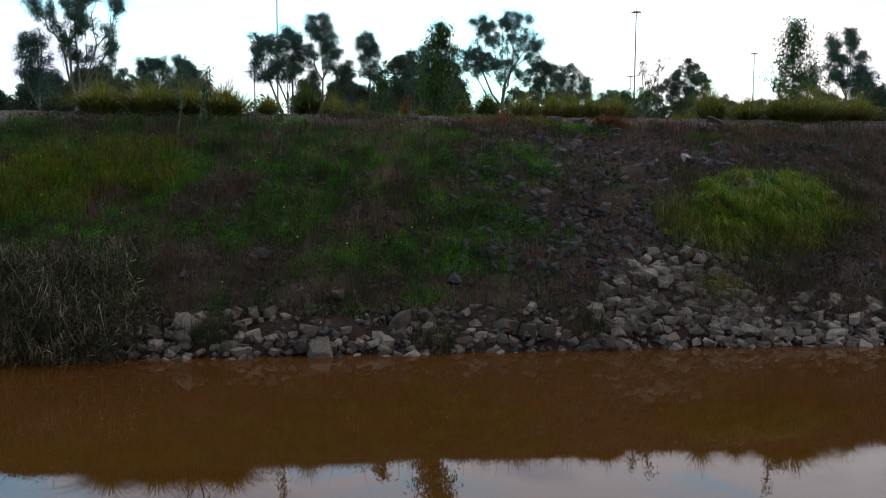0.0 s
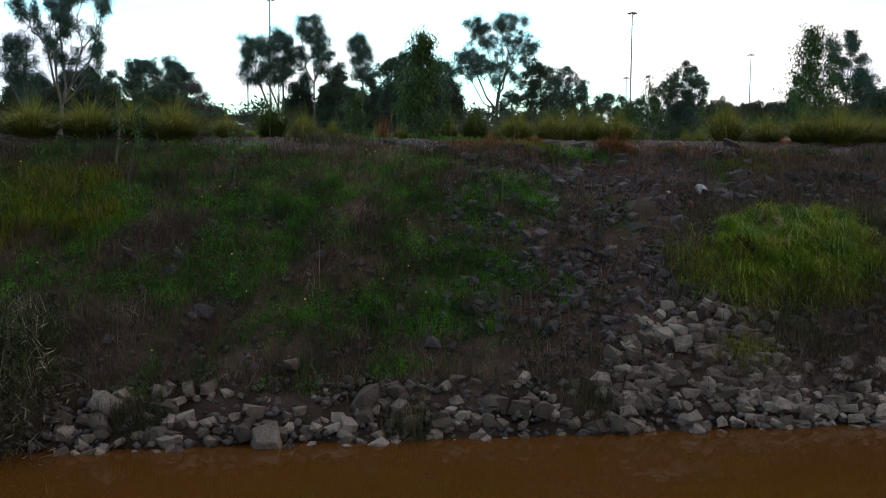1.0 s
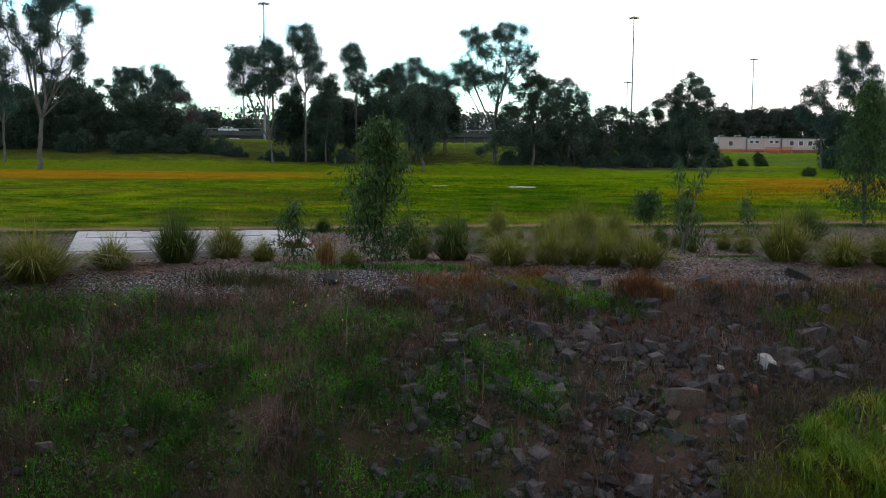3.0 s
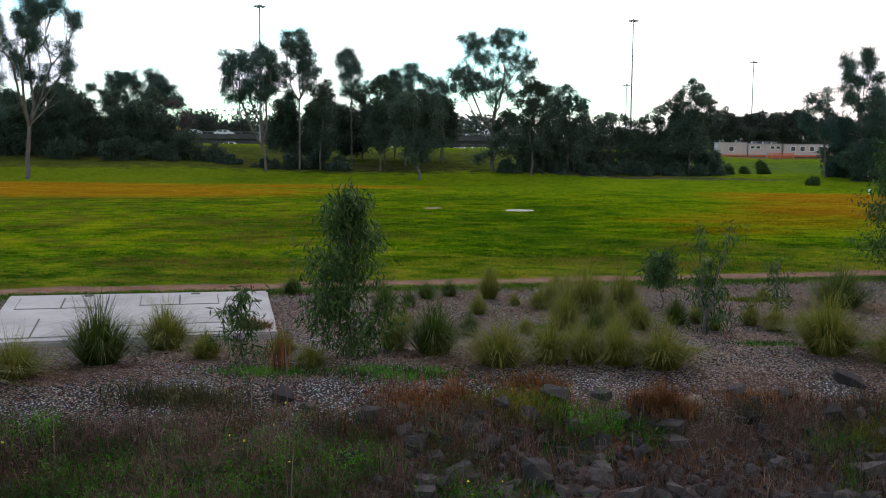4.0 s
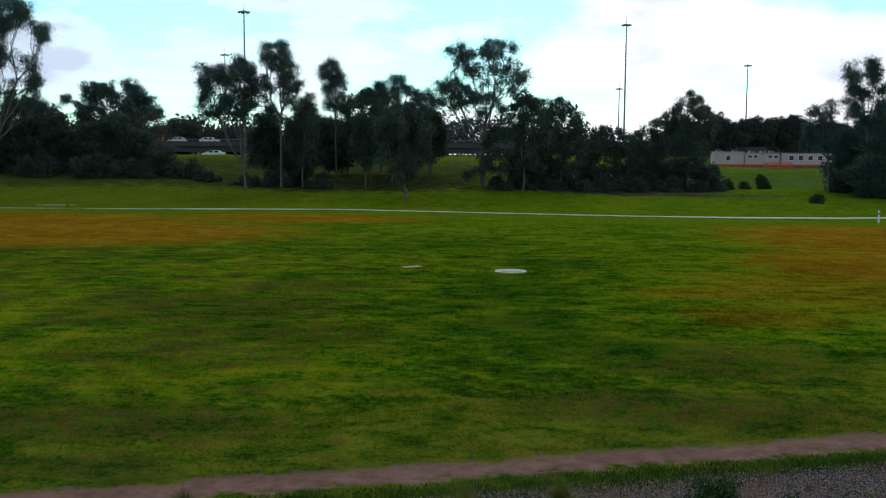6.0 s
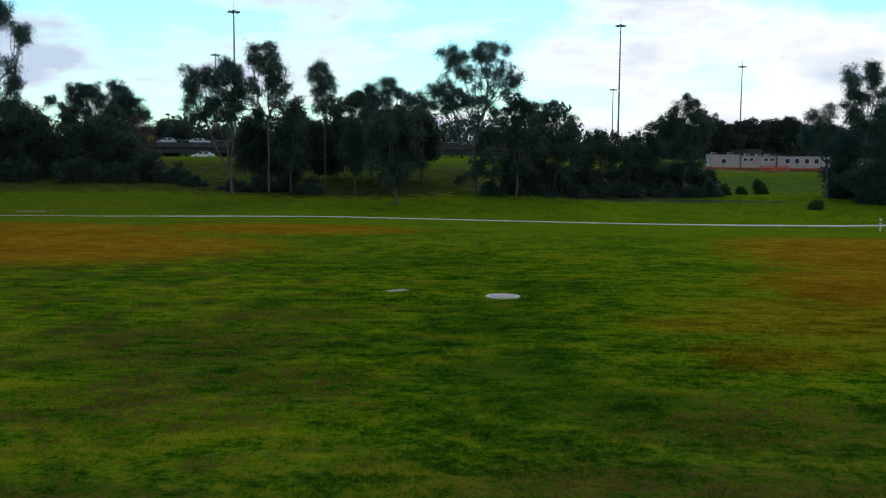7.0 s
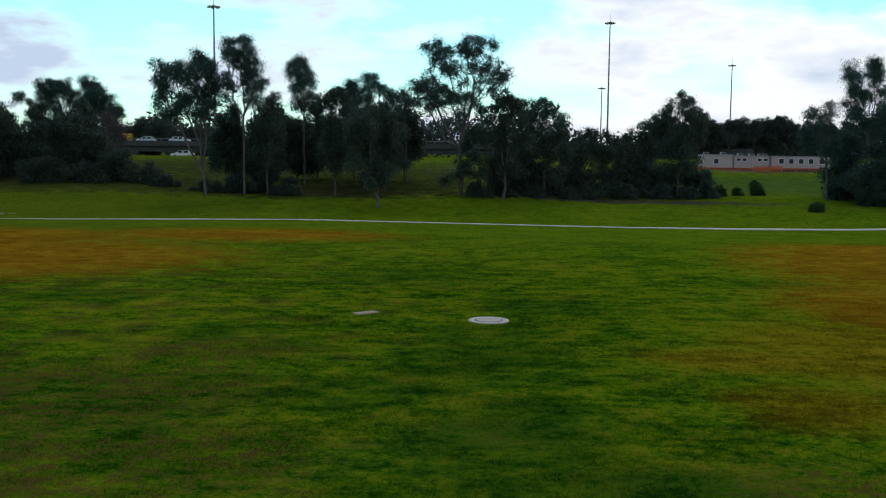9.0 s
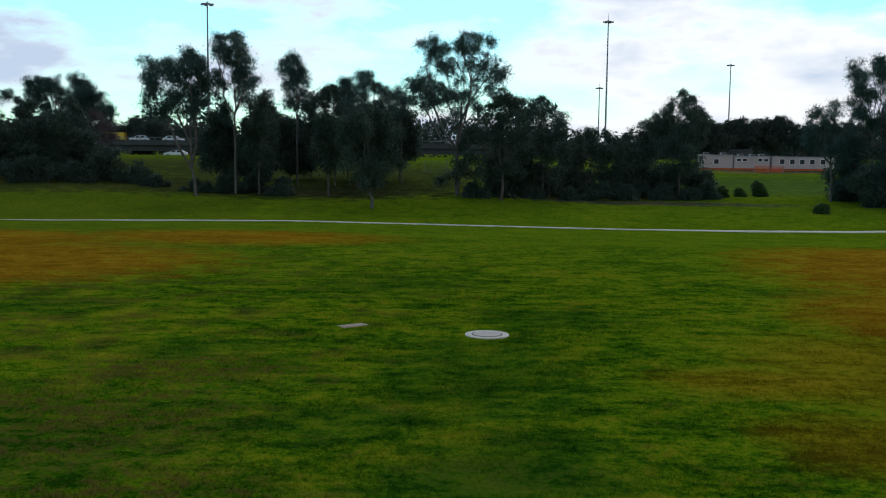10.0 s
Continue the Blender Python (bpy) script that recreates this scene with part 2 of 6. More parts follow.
def ground_material():
    """Lawn, worn dirt track, gravel bed and bank soil on one sheet, by their places."""
    s = Nodes("ground_cover")
    pos = s.geo.outputs["Position"]
    sep = s.t.nodes.new("ShaderNodeSeparateXYZ")
    link(s.t, pos, sep.inputs[0])
    x, y = sep.outputs[0], sep.outputs[1]
    mid, small, tiny = (s.noise(k, d, r, pos) for k, d, r in ((0.7, 4, 0.6), (4.0, 4, 0.65), (28.0, 3, 0.7)))
    streak = s.noise(1.0, 5, 0.65, pos, (0.8, 0.95, 1.0))
    lawn, mixed, blot = lawn_colour(s, pos, x, y, mid, small, streak)
    # brown leaf litter with the trees' shade painted into its dark tone
    litter_shade = s.math("MAXIMUM", blot(-14, 85, 16, 7), blot(12, 90, 14, 6))
    litter_shade = s.math("MAXIMUM", litter_shade, blot(-46, 88, 16, 6))
    lawn = s.mix(s.math("MULTIPLY", litter_shade, 0.92), lawn, s.ramp(mixed, [(0.35, (0.016, 0.015, 0.009)), (0.65, (0.045, 0.040, 0.022))]))
    # dry olive grass behind the trees; bank also carries their shade in its colour
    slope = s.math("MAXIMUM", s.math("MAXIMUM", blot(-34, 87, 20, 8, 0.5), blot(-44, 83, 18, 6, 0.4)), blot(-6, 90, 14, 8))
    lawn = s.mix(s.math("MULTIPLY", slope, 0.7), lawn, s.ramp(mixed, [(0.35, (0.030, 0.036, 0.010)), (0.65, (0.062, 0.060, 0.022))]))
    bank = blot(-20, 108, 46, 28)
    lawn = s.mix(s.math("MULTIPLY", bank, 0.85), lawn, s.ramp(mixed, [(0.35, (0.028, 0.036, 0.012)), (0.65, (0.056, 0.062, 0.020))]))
    rise = blot(42, 114, 30, 24)
    lawn = s.mix(s.math("MULTIPLY", rise, 0.7), lawn, s.ramp(mixed, [(0.35, (0.040, 0.075, 0.018)), (0.65, (0.075, 0.120, 0.030))]))
    yard = blot(47, 139.5, 13, 3.2)
    lawn = s.mix(s.math("MULTIPLY", yard, 0.85), lawn, s.ramp(mixed, [(0.35, (0.13, 0.062, 0.044)), (0.65, (0.22, 0.12, 0.09))]))
    kerb_bed = blot(16, 84.4, 18, 2.0)
    lawn = s.mix(s.math("MULTIPLY", kerb_bed, 0.8), lawn, s.ramp(mixed, [(0.35, (0.045, 0.036, 0.030)), (0.65, (0.085, 0.070, 0.060))]))
    # worn track along the lawn's edge
    off = s.math("SUBTRACT", y, s.math("MULTIPLY_ADD", x, 0.285, -3.24))
    off = s.math("ADD", off, s.math("MULTIPLY_ADD", mid, 0.5, -0.25))
    wob = s.math("ADD", off, s.math("MULTIPLY_ADD", small, 0.9, -0.45))
    track = s.ramp(s.math("ABSOLUTE", wob), [(0.20, 1.0), (0.38, 0.0)])
    soil = s.ramp(small, [(0.3, (0.150, 0.080, 0.056)), (0.7, (0.26, 0.155, 0.114))])
    c = s.mix(track, lawn, soil)
    # gravel bed
    cells = s.noise(42.0, kind="voronoi", vec=pos)
    stone = s.mix(s.ramp(cells.outputs["Distance"], [(0.15, 0.0), (0.5, 1.0)]),
                  s.mix(0.6, cells.outputs["Color"], (0.26, 0.20, 0.18), "MIX"), (0.045, 0.030, 0.025))
    grit = s.t.nodes.new("ShaderNodeHueSaturation")
    grit.inputs["Saturation"].default_value, grit.inputs["Value"].default_value = 0.45, 0.95
    link(s.t, stone, grit.inputs["Color"])
    edge = s.ramp(s.math("MULTIPLY_ADD", s.math("SUBTRACT", y, s.math("MULTIPLY", x, 0.2)), -0.1, 0.0), [(1.02, 0.0), (1.12, 0.28)])
    gravel = s.mix(s.ramp(s.math("ADD", mid, edge), [(0.46, 0.0), (0.70, 0.85)]), grit.outputs[0], (0.160, 0.092, 0.066))
    gravel = s.mix(s.ramp(s.math("MULTIPLY_ADD", small, 0.4, s.math("MULTIPLY", mid, 0.6)), [(0.60, 0.0), (0.66, 0.6)]), gravel, (0.03, 0.06, 0.008))
    c = s.mix(s.ramp(s.math("MULTIPLY_ADD", wob, -1.0, 0.0), [(0.72, 0.0), (0.90, 1.0)]), c, gravel)
    # bank soil below the crest
    crest = s.math("MULTIPLY_ADD", s.math("ADD", s.math("SUBTRACT", y, s.math("MULTIPLY", x, 0.2)), s.math("MULTIPLY_ADD", mid, 0.8, -0.4)), -1.0, -10.75)
    earth = s.ramp(s.math("MULTIPLY_ADD", small, 0.5, s.math("MULTIPLY", mid, 0.5)),
                   [(0.35, (0.034, 0.022, 0.016)), (0.5, (0.064, 0.041, 0.030)), (0.65, (0.100, 0.066, 0.052))])
    z = sep.outputs[2]
    wet = s.ramp(s.math("ADD", s.math("MULTIPLY_ADD", z, 1.0, 3.1), s.math("MULTIPLY_ADD", small, 0.4, -0.2)), [(0.10, 0.8), (0.55, 0.0)])
    earth = s.mix(wet, earth, (0.022, 0.016, 0.012))
    c = s.mix(s.ramp(crest, [(0.0, 0.0), (0.5, 1.0)]), c, earth)
    h = s.math("ADD", s.math("MULTIPLY", tiny, 0.5), small)
    s.bump(h, 0.7, 0.05)
    return s.done(c, 0.95, spec=0.0)


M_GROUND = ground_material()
M_BARK = surface("pale_gum_bark", (0.17, 0.15, 0.13), (0.075, 0.062, 0.052), 1.5, 0.8, 0.4, 12)
M_LIMB = surface("grey_limb_bark", (0.13, 0.115, 0.10), (0.07, 0.06, 0.05), 1.5, 0.85, 0.4, 12)
M_BARK_DARK = surface("dark_bark", (0.07, 0.055, 0.045), (0.13, 0.11, 0.09), 2.0, 0.85, 0.5, 14)
M_CREST = leafy("crest_grass_blades", [(0.15, (0.085, 0.042, 0.038)), (0.5, (0.17, 0.092, 0.080)), (0.85, (0.31, 0.195, 0.165))], clump=1.5, patchy=0.5)
M_GUM = leafy("gum_leaves", [(0.2, (0.028, 0.058, 0.049)), (0.5, (0.050, 0.098, 0.080)), (0.8, (0.094, 0.160, 0.130))], clump=0.8, through=0.36)
M_DARK = leafy("dark_leaves", [(0.2, (0.031, 0.051, 0.038)), (0.5, (0.055, 0.086, 0.062)), (0.8, (0.096, 0.136, 0.094))], clump=0.8, through=0.32)
M_TWIG = leafy("bare_twig_haze", [(0.2, (0.06, 0.045, 0.045)), (0.5, (0.10, 0.075, 0.075)), (0.8, (0.15, 0.115, 0.115))], clump=0.8, through=0.1)
M_SAPLING = leafy("sapling_leaves", [(0.2, (0.020, 0.050, 0.012)), (0.5, (0.040, 0.085, 0.020)), (0.8, (0.085, 0.135, 0.040))], clump=5)
M_TUSSOCK = leafy("tussock_blades", [(0.15, (0.066, 0.088, 0.012)), (0.45, (0.155, 0.165, 0.026)), (0.80, (0.240, 0.215, 0.048)), (0.98, (0.36, 0.29, 0.10))], clump=4, through=0.45)
M_TUSSOCK_G = leafy("green_tussock_blades", [(0.15, (0.024, 0.050, 0.008)), (0.5, (0.055, 0.090, 0.016)), (0.85, (0.13, 0.145, 0.040))], clump=4, through=0.45)
M_VERGE = leafy("verge_blades", [(0.15, (0.014, 0.050, 0.004)), (0.5, (0.038, 0.100, 0.006)), (0.85, (0.100, 0.165, 0.012))], clump=1.5, patchy=0.6)
M_DRY = leafy("dry_grass", [(0.15, (0.046, 0.026, 0.021)), (0.5, (0.105, 0.062, 0.050)), (0.8, (0.20, 0.132, 0.104)), (0.97, (0.38, 0.29, 0.20))], clump=1.2, patchy=0.55)
M_WEED = leafy("green_weeds", [(0.15, (0.008, 0.036, 0.004)), (0.45, (0.026, 0.106, 0.008)), (0.8, (0.085, 0.262, 0.017))], clump=2.2, patchy=0.75)
M_MIXED = leafy("mixed_bank_grass", [(0.15, (0.022, 0.028, 0.010)), (0.45, (0.045, 0.050, 0.018)), (0.75, (0.09, 0.075, 0.035)), (0.95, (0.20, 0.16, 0.08))], clump=1.5, patchy=0.55)
M_BRIGHT = leafy("bright_grass", [(0.1, (0.030, 0.086, 0.003)), (0.45, (0.092, 0.184, 0.004)), (0.75, (0.190, 0.228, 0.008)), (0.97, (0.33, 0.255, 0.04))], clump=2.4, patchy=0.65)
M_YELLOW = leafy("yellow_green_grass", [(0.1, (0.050, 0.075, 0.004)), (0.5, (0.125, 0.145, 0.008)), (0.9, (0.24, 0.195, 0.02))], clump=2.0)
M_REED = leafy("reed_leaves", [(0.1, (0.014, 0.016, 0.006)), (0.42, (0.032, 0.034, 0.012)), (0.72, (0.10, 0.085, 0.042)), (0.90, (0.36, 0.31, 0.20))], clump=2.5)


def turf_material():
    """Blades in the lawn's own patches, each a little lighter or darker."""
    s = Nodes("turf_blades")
    pos = s.geo.outputs["Position"]
    sep = s.t.nodes.new("ShaderNodeSeparateXYZ")
    link(s.t, pos, sep.inputs[0])
    mid, small = s.noise(0.7, 4, 0.6, pos), s.noise(4.0, 4, 0.65, pos)
    streak = s.noise(1.0, 5, 0.65, pos, (0.8, 0.95, 1.0))
    c, _, _ = lawn_colour(s, pos, sep.outputs[0], sep.outputs[1], mid, small, streak)
    c = s.mix(1.0, c, s.ramp(s.geo.outputs["Random Per Island"], [(0.0, 0.85), (0.7, 1.3), (1.0, 2.1)]), "MULTIPLY")
    m = s.done(c, 0.7, spec=0.0)
    thin, both = s.t.nodes.new("ShaderNodeBsdfTranslucent"), s.t.nodes.new("ShaderNodeMixShader")
    link(s.t, c, thin.inputs["Color"])
    both.inputs[0].default_value = 0.5
    for a, b in ((s.b.outputs[0], both.inputs[1]), (thin.outputs[0], both.inputs[2]), (both.outputs[0], s.out.inputs["Surface"])):
        link(s.t, a, b)
    return m


M_TURF = turf_material()


def rock_material(name, a, b, c):
    s = Nodes(name)
    rnd = s.t.nodes.new("ShaderNodeObjectInfo").outputs["Random"]
    isle = s.geo.outputs["Random Per Island"]
    n, f = s.noise(3.0, 4), s.noise(18.0, 4, 0.7)
    pick = s.math("FRACT", s.math("ADD", rnd, isle))
    col = s.ramp(s.math("MULTIPLY_ADD", pick, 0.6, s.math("MULTIPLY", n, 0.4)), [(0.15, a), (0.5, b), (0.85, c)])
    col = s.mix(s.ramp(f, [(0.35, 0.5), (0.6, 0.0)]), col, tuple(v * 0.4 for v in a))
    s.bump(f, 0.6, 0.03)
    return s.done(col, 0.85, spec=0.25)


M_ROCK = rock_material("grey_brown_rock", (0.048, 0.034, 0.025), (0.132, 0.098, 0.074), (0.34, 0.270, 0.212))
M_BLUESTONE = rock_material("dark_bluish_rock", (0.028, 0.023, 0.023), (0.060, 0.049, 0.048), (0.120, 0.098, 0.094))
M_MULCH = rock_material("red_brown_mulch_chips", (0.085, 0.042, 0.028), (0.17, 0.090, 0.064), (0.29, 0.185, 0.145))
M_PEBBLE = rock_material("pale_gravel", (0.112, 0.064, 0.048), (0.235, 0.152, 0.116), (0.36, 0.252, 0.200))


def water_material():
    s = Nodes("muddy_water")
    n = s.noise(0.5, 3)
    c = s.mix(n, (0.062, 0.0225, 0.0040), (0.080, 0.0305, 0.0058))
    s.bump(s.noise(1.6, 2, 0.4, None, (0.7, 1.6, 1)), 0.02, 0.02)
    s.b.inputs["IOR"].default_value = 1.33
    return s.done(c, 0.015)


M_WATER = water_material()


def concrete_material():
    s = Nodes("pale_concrete")
    a, b, f = s.noise(0.9, 4), s.noise(6, 4, 0.65), s.noise(60, 2)
    c = s.ramp(s.math("MULTIPLY_ADD", a, 0.6, s.math("MULTIPLY", b, 0.4)), [(0.3, (0.255, 0.226, 0.218)), (0.5, (0.350, 0.318, 0.308)), (0.7, (0.420, 0.386, 0.376))])
    s.bump(f, 0.15, 0.004)
    return s.done(c, 0.85)


M_CONCRETE = concrete_material()
M_PATH = surface("footpath_concrete", (0.54, 0.48, 0.36), (0.64, 0.58, 0.44), 0.8, 0.9, 0.2, 30)
M_GROOVE = surface("dirty_joint", (0.05, 0.045, 0.04), (0.10, 0.09, 0.08), 4, 0.9)
M_STEEL = surface("galvanised_steel", (0.20, 0.205, 0.21), (0.28, 0.285, 0.29), 2, 0.5, 0.1, 30, 0.5)
M_YFLOWER = surface("yellow_petals", (0.70, 0.48, 0.03), (0.75, 0.55, 0.05), 5, 0.6)
# bridge concrete darkened evenly, so its colour holds the shade below the deck
M_DECK = surface("shade_toned_bridge_concrete", (0.045, 0.044, 0.043), (0.075, 0.074, 0.072), 0.5, 0.85, 0.2, 8)
M_SHED = surface("cream_cladding", (0.50, 0.375, 0.345), (0.58, 0.45, 0.415), 0.6, 0.6, 0.1, 20)
M_SHEDROOF = surface("grey_roof_sheet", (0.30, 0.28, 0.28), (0.38, 0.36, 0.36), 0.8, 0.5, 0.1, 20)
M_GLASS = surface("dark_window_glass", (0.02, 0.025, 0.03), (0.03, 0.035, 0.04), 1, 0.08, 0.0, 10)
M_ORANGE = surface("orange_plastic_mesh", (0.75, 0.14, 0.03), (0.62, 0.10, 0.02), 2, 0.6)
M_WHITE = surface("white_paint", (0.76, 0.76, 0.76), (0.80, 0.80, 0.79), 2, 0.4, 0.05)
M_SILVER = surface("silver_paint", (0.45, 0.46, 0.48), (0.50, 0.51, 0.53), 2, 0.3, 0.05)
M_YELLOWP = surface("yellow_paint", (0.70, 0.42, 0.02), (0.75, 0.47, 0.03), 2, 0.4, 0.05)
M_BLUEP = surface("blue_paint", (0.02, 0.16, 0.42), (0.03, 0.20, 0.48), 2, 0.4, 0.05)
M_RUBBER = surface("black_rubber", (0.015, 0.015, 0.015), (0.03, 0.03, 0.03), 6, 0.9)
M_TARMAC = surface("tarmac", (0.045, 0.045, 0.047), (0.06, 0.06, 0.062), 1, 0.9)

# ---- mesh helpers ----


def mesh_of(name, verts, *face_sets):
    """A mesh from arrays: verts (n, 3) and sets of faces, each (m, k)."""
    me = bpy.data.meshes.new(name)
    face_sets = [np.asarray(f, np.int32) for f in face_sets if len(f)]
    loops = np.concatenate([f.ravel() for f in face_sets])
    sizes = np.concatenate([np.full(len(f), f.shape[1], np.int32) for f in face_sets])
    starts = np.concatenate([[0], np.cumsum(sizes)[:-1]]).astype(np.int32)
    me.vertices.add(len(verts))
    me.vertices.foreach_set("co", np.asarray(verts, np.float32).ravel())
    me.loops.add(len(loops))
    me.loops.foreach_set("vertex_index", loops)
    me.polygons.add(len(sizes))
    me.polygons.foreach_set("loop_start", starts)
    me.update(calc_edges=True)
    me.validate()
    return me


def part(name, data, material, parent=None, label="", smooth=False):
    """One mesh object, from a mesh or a bmesh, under its thing."""
    if isinstance(data, bmesh.types.BMesh):
        me = bpy.data.meshes.new(name)
        data.to_mesh(me)
        data.free()
        data = me
    if material and not data.materials:
        data.materials.append(material)
    if smooth:
        data.polygons.foreach_set("use_smooth", [True] * len(data.polygons))
    ob = new(name, data)
    ob.parent = parent
    return tagged(ob, label) if label else ob


def box(bm, x0, y0, z0, x1, y1, z1, bevel=0.0):
    made = bmesh.ops.create_cube(bm, size=1.0)["verts"]
    bmesh.ops.scale(bm, vec=(x1 - x0, y1 - y0, z1 - z0), verts=made)
    bmesh.ops.translate(bm, vec=((x0 + x1) / 2, (y0 + y1) / 2, (z0 + z1) / 2), verts=made)
    if bevel:
        edges = list({e for v in made for e in v.link_edges})
        bmesh.ops.bevel(bm, geom=edges, offset=bevel, segments=1, affect="EDGES")
    return bm


def boxed(*a, bevel=0.0):
    return box(bmesh.new(), *a, bevel=bevel)


def tube(points, radii, sides=7):
    """Vertices and quads of a tapered tube along points."""
    pts = [Vector(p) for p in points]
    verts, quads = [], []
    for i, p in enumerate(pts):
        along = (pts[min(i + 1, len(pts) - 1)] - pts[max(i - 1, 0)]).normalized()
        side = along.cross(Vector((0.31, 0.95, 0.05))).normalized()
        up = side.cross(along)
        for k in range(sides):
            a = math.tau * k / sides
            verts.append(p + (side * math.cos(a) + up * math.sin(a)) * radii[i])
    for i in range(len(pts) - 1):
        for k in range(sides):
            a, b = i * sides + k, i * sides + (k + 1) % sides
            quads.append((a, b, b + sides, a + sides))
    return np.array([tuple(v) for v in verts]), np.array(quads)


def smooth_line(a, b, sag, n, rng, wobble):
    a, b = np.array(a, float), np.array(b, float)
    u = np.linspace(0, 1, n)[:, None]
    line = a + (b - a) * u + np.array([0, 0, 1.0]) * sag * np.sin(np.pi * u)
    line[1:-1] += rng.normal(0, wobble, (n - 2, 3))
    return line


def unit(v):
    return v / np.maximum(np.linalg.norm(v, axis=1, keepdims=True), 1e-9)


def leaf_arrays(P, length, width, rng, droop=0.5, slim=False):
    """Diamond leaves from points P: (4n, 3) vertices and (n, 4) faces; three-cornered ones if slim."""
    n = len(P)
    d = rng.normal(size=(n, 3))
    d[:, 2] -= droop * 1.6
    d = unit(d)
    w = unit(np.cross(d, rng.normal(size=(n, 3))))
    ln = length * rng.uniform(0.6, 1.3, (n, 1))
    wd = width * rng.uniform(0.6, 1.3, (n, 1)) / 2
    if slim:
        v = np.stack([P - w * wd, P + d * ln * 0.35 + w * wd * 1.2, P + d * ln], 1)
        return v.reshape(-1, 3), np.arange(3 * n).reshape(-1, 3)
    v = np.stack([P, P + d * ln * 0.45 + w * wd, P + d * ln, P + d * ln * 0.45 - w * wd], 1)
    return v.reshape(-1, 3), np.arange(4 * n).reshape(-1, 4)


def blade_arrays(P, height, width, lean, rng, bend=0.5):
    """Bent blades rooted at P: vertices (5n, 3), quads and tips."""
    n = len(P)
    a = rng.uniform(0, math.tau, n)
    out = np.stack([np.cos(a), np.sin(a), np.zeros(n)], 1) if np.isscalar(lean) else unit(lean)
    amount = lean if np.isscalar(lean) else np.linalg.norm(lean, axis=1)
    h = (height * rng.uniform(0.55, 1.25, n))[:, None]
    amt = (amount * rng.uniform(0.4, 1.3, n))[:, None]
    up = np.array([0, 0, 1.0])
    side = unit(np.cross(out + rng.normal(0, 0.5, (n, 3)), up)) * (width * rng.uniform(0.7, 1.3, n))[:, None] / 2
    mid = P + up * h * 0.6 + out * h * amt * 0.35
    tip = P + up * h * (1 - bend * amt * 0.6) + out * h * amt
    v = np.stack([P - side, P + side, mid + side * 0.8, mid - side * 0.8, tip], 1).reshape(-1, 3)
    k = 5 * np.arange(n)[:, None]
    return v, k + np.array([[0, 1, 2, 3]]), k + np.array([[3, 2, 4]])


# ---- the lie of the land ----
LAND_S = (-60, -46, -44, -17.5, -16.0, -15.6, -14.7, -13, -12.2, -11.5, -10.8, -10.2, -9.4, -8, -5, 0, 25, 38, 48, 61, 66, 72, 76, 80, 88, 121, 143, 200, 400, 3000)
LAND_Z = (0, -0.3, -4.2, -4.0, -3.12, -2.88, -2.35, -1.25, -0.88, -0.58, -0.26, -0.12, -0.10, -0.16, -0.13, -0.03, 0.02, 0.05, -0.35, -0.82, -0.92, -0.72, -0.45, -0.15, 0.2, 0.9, 2.5, 4.0, 5, 8)
WATER = -3.1


def land(x, y):
    """Height of the ground; the bank runs slightly aslant."""
    x, y = np.asarray(x, float), np.asarray(y, float)
    s = y - 0.2 * np.clip((20 - y) / 25, 0, 1) * np.clip(x, -25, 25)
    z = np.interp(s, LAND_S, LAND_Z)
    rise = np.clip((14 - x) / 14, 0, 1) * np.interp(y, (72, 84, 105, 130, 160, 220), (0, 0.5, 1.5, 1.5, 0.3, -0.6))
    west = np.clip((-x - 24) / 14, 0, 1) * np.interp(y, (72, 86, 110, 160, 220), (0, 1.0, 0.9, -0.1, -0.8))
    dip = -0.016 * np.clip(x, -12, 30) * np.interp(y, (40, 62, 72, 90), (0, 1, 1, 0))
    brow = 0.2 * np.clip((4 - x) / 10, 0, 1) * np.interp(y, (38, 46, 52, 60), (0, 1, 1, 0))
    return z + rise + west + dip + brow


def bank_point(x, s):
    """World y at the place s across the bank."""
    return s + 0.2 * np.clip(x, -25, 25)


def axis(parts):
    out = []
    for a, b, step in parts:
        out += list(np.arange(a, b, step))
    return np.array(out + [parts[-1][1]])


def make_ground():
    far = np.array([60, 90, 150, 300, 700, 1600, 3000.0])
    xs = np.concatenate([-far[::-1], axis([(-45, -12, 2.0), (-12, 12, 0.2), (12, 45, 2.0)]), far])
    ys = np.concatenate([[-3000, -900, -300, -120, -70], axis([(-60, -40, 1.0), (-40, -18, 2.0), (-18, -4, 0.14), (-4, 20, 0.4), (20, 110, 1.5), (110, 230, 5)]), [280, 400, 700, 1400, 3000.0]])
    X, Y = np.meshgrid(xs, ys)
    Z = land(X, Y)
    rough = np.array([noise.noise((a * 1.7, b * 1.7, 3.1)) + 0.5 * noise.noise((a * 5.1, b * 5.1, 8.0)) for a, b in zip(X.ravel(), Y.ravel())]).reshape(X.shape)
    bank = np.interp(Y - 0.2 * np.clip(X, -25, 25), (-17, -16, -11, -10, -5, -3, 60, 90), (0, 0.10, 0.10, 0.035, 0.02, 0.012, 0.04, 0.2))
    Z = Z + rough * bank
    n = len(xs)
    i = (np.arange(len(ys) - 1)[:, None] * n + np.arange(n - 1)[None, :]).ravel()
    me = mesh_of("ground", np.stack([X, Y, Z], -1).reshape(-1, 3), np.stack([i, i + 1, i + 1 + n, i + n], 1))
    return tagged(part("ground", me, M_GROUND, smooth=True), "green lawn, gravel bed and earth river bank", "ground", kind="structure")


make_ground()
wat = mesh_of("water", [(-400, -130, WATER), (400, -130, WATER), (400, -10.5, WATER), (-400, -10.5, WATER)], [(0, 1, 2, 3)])
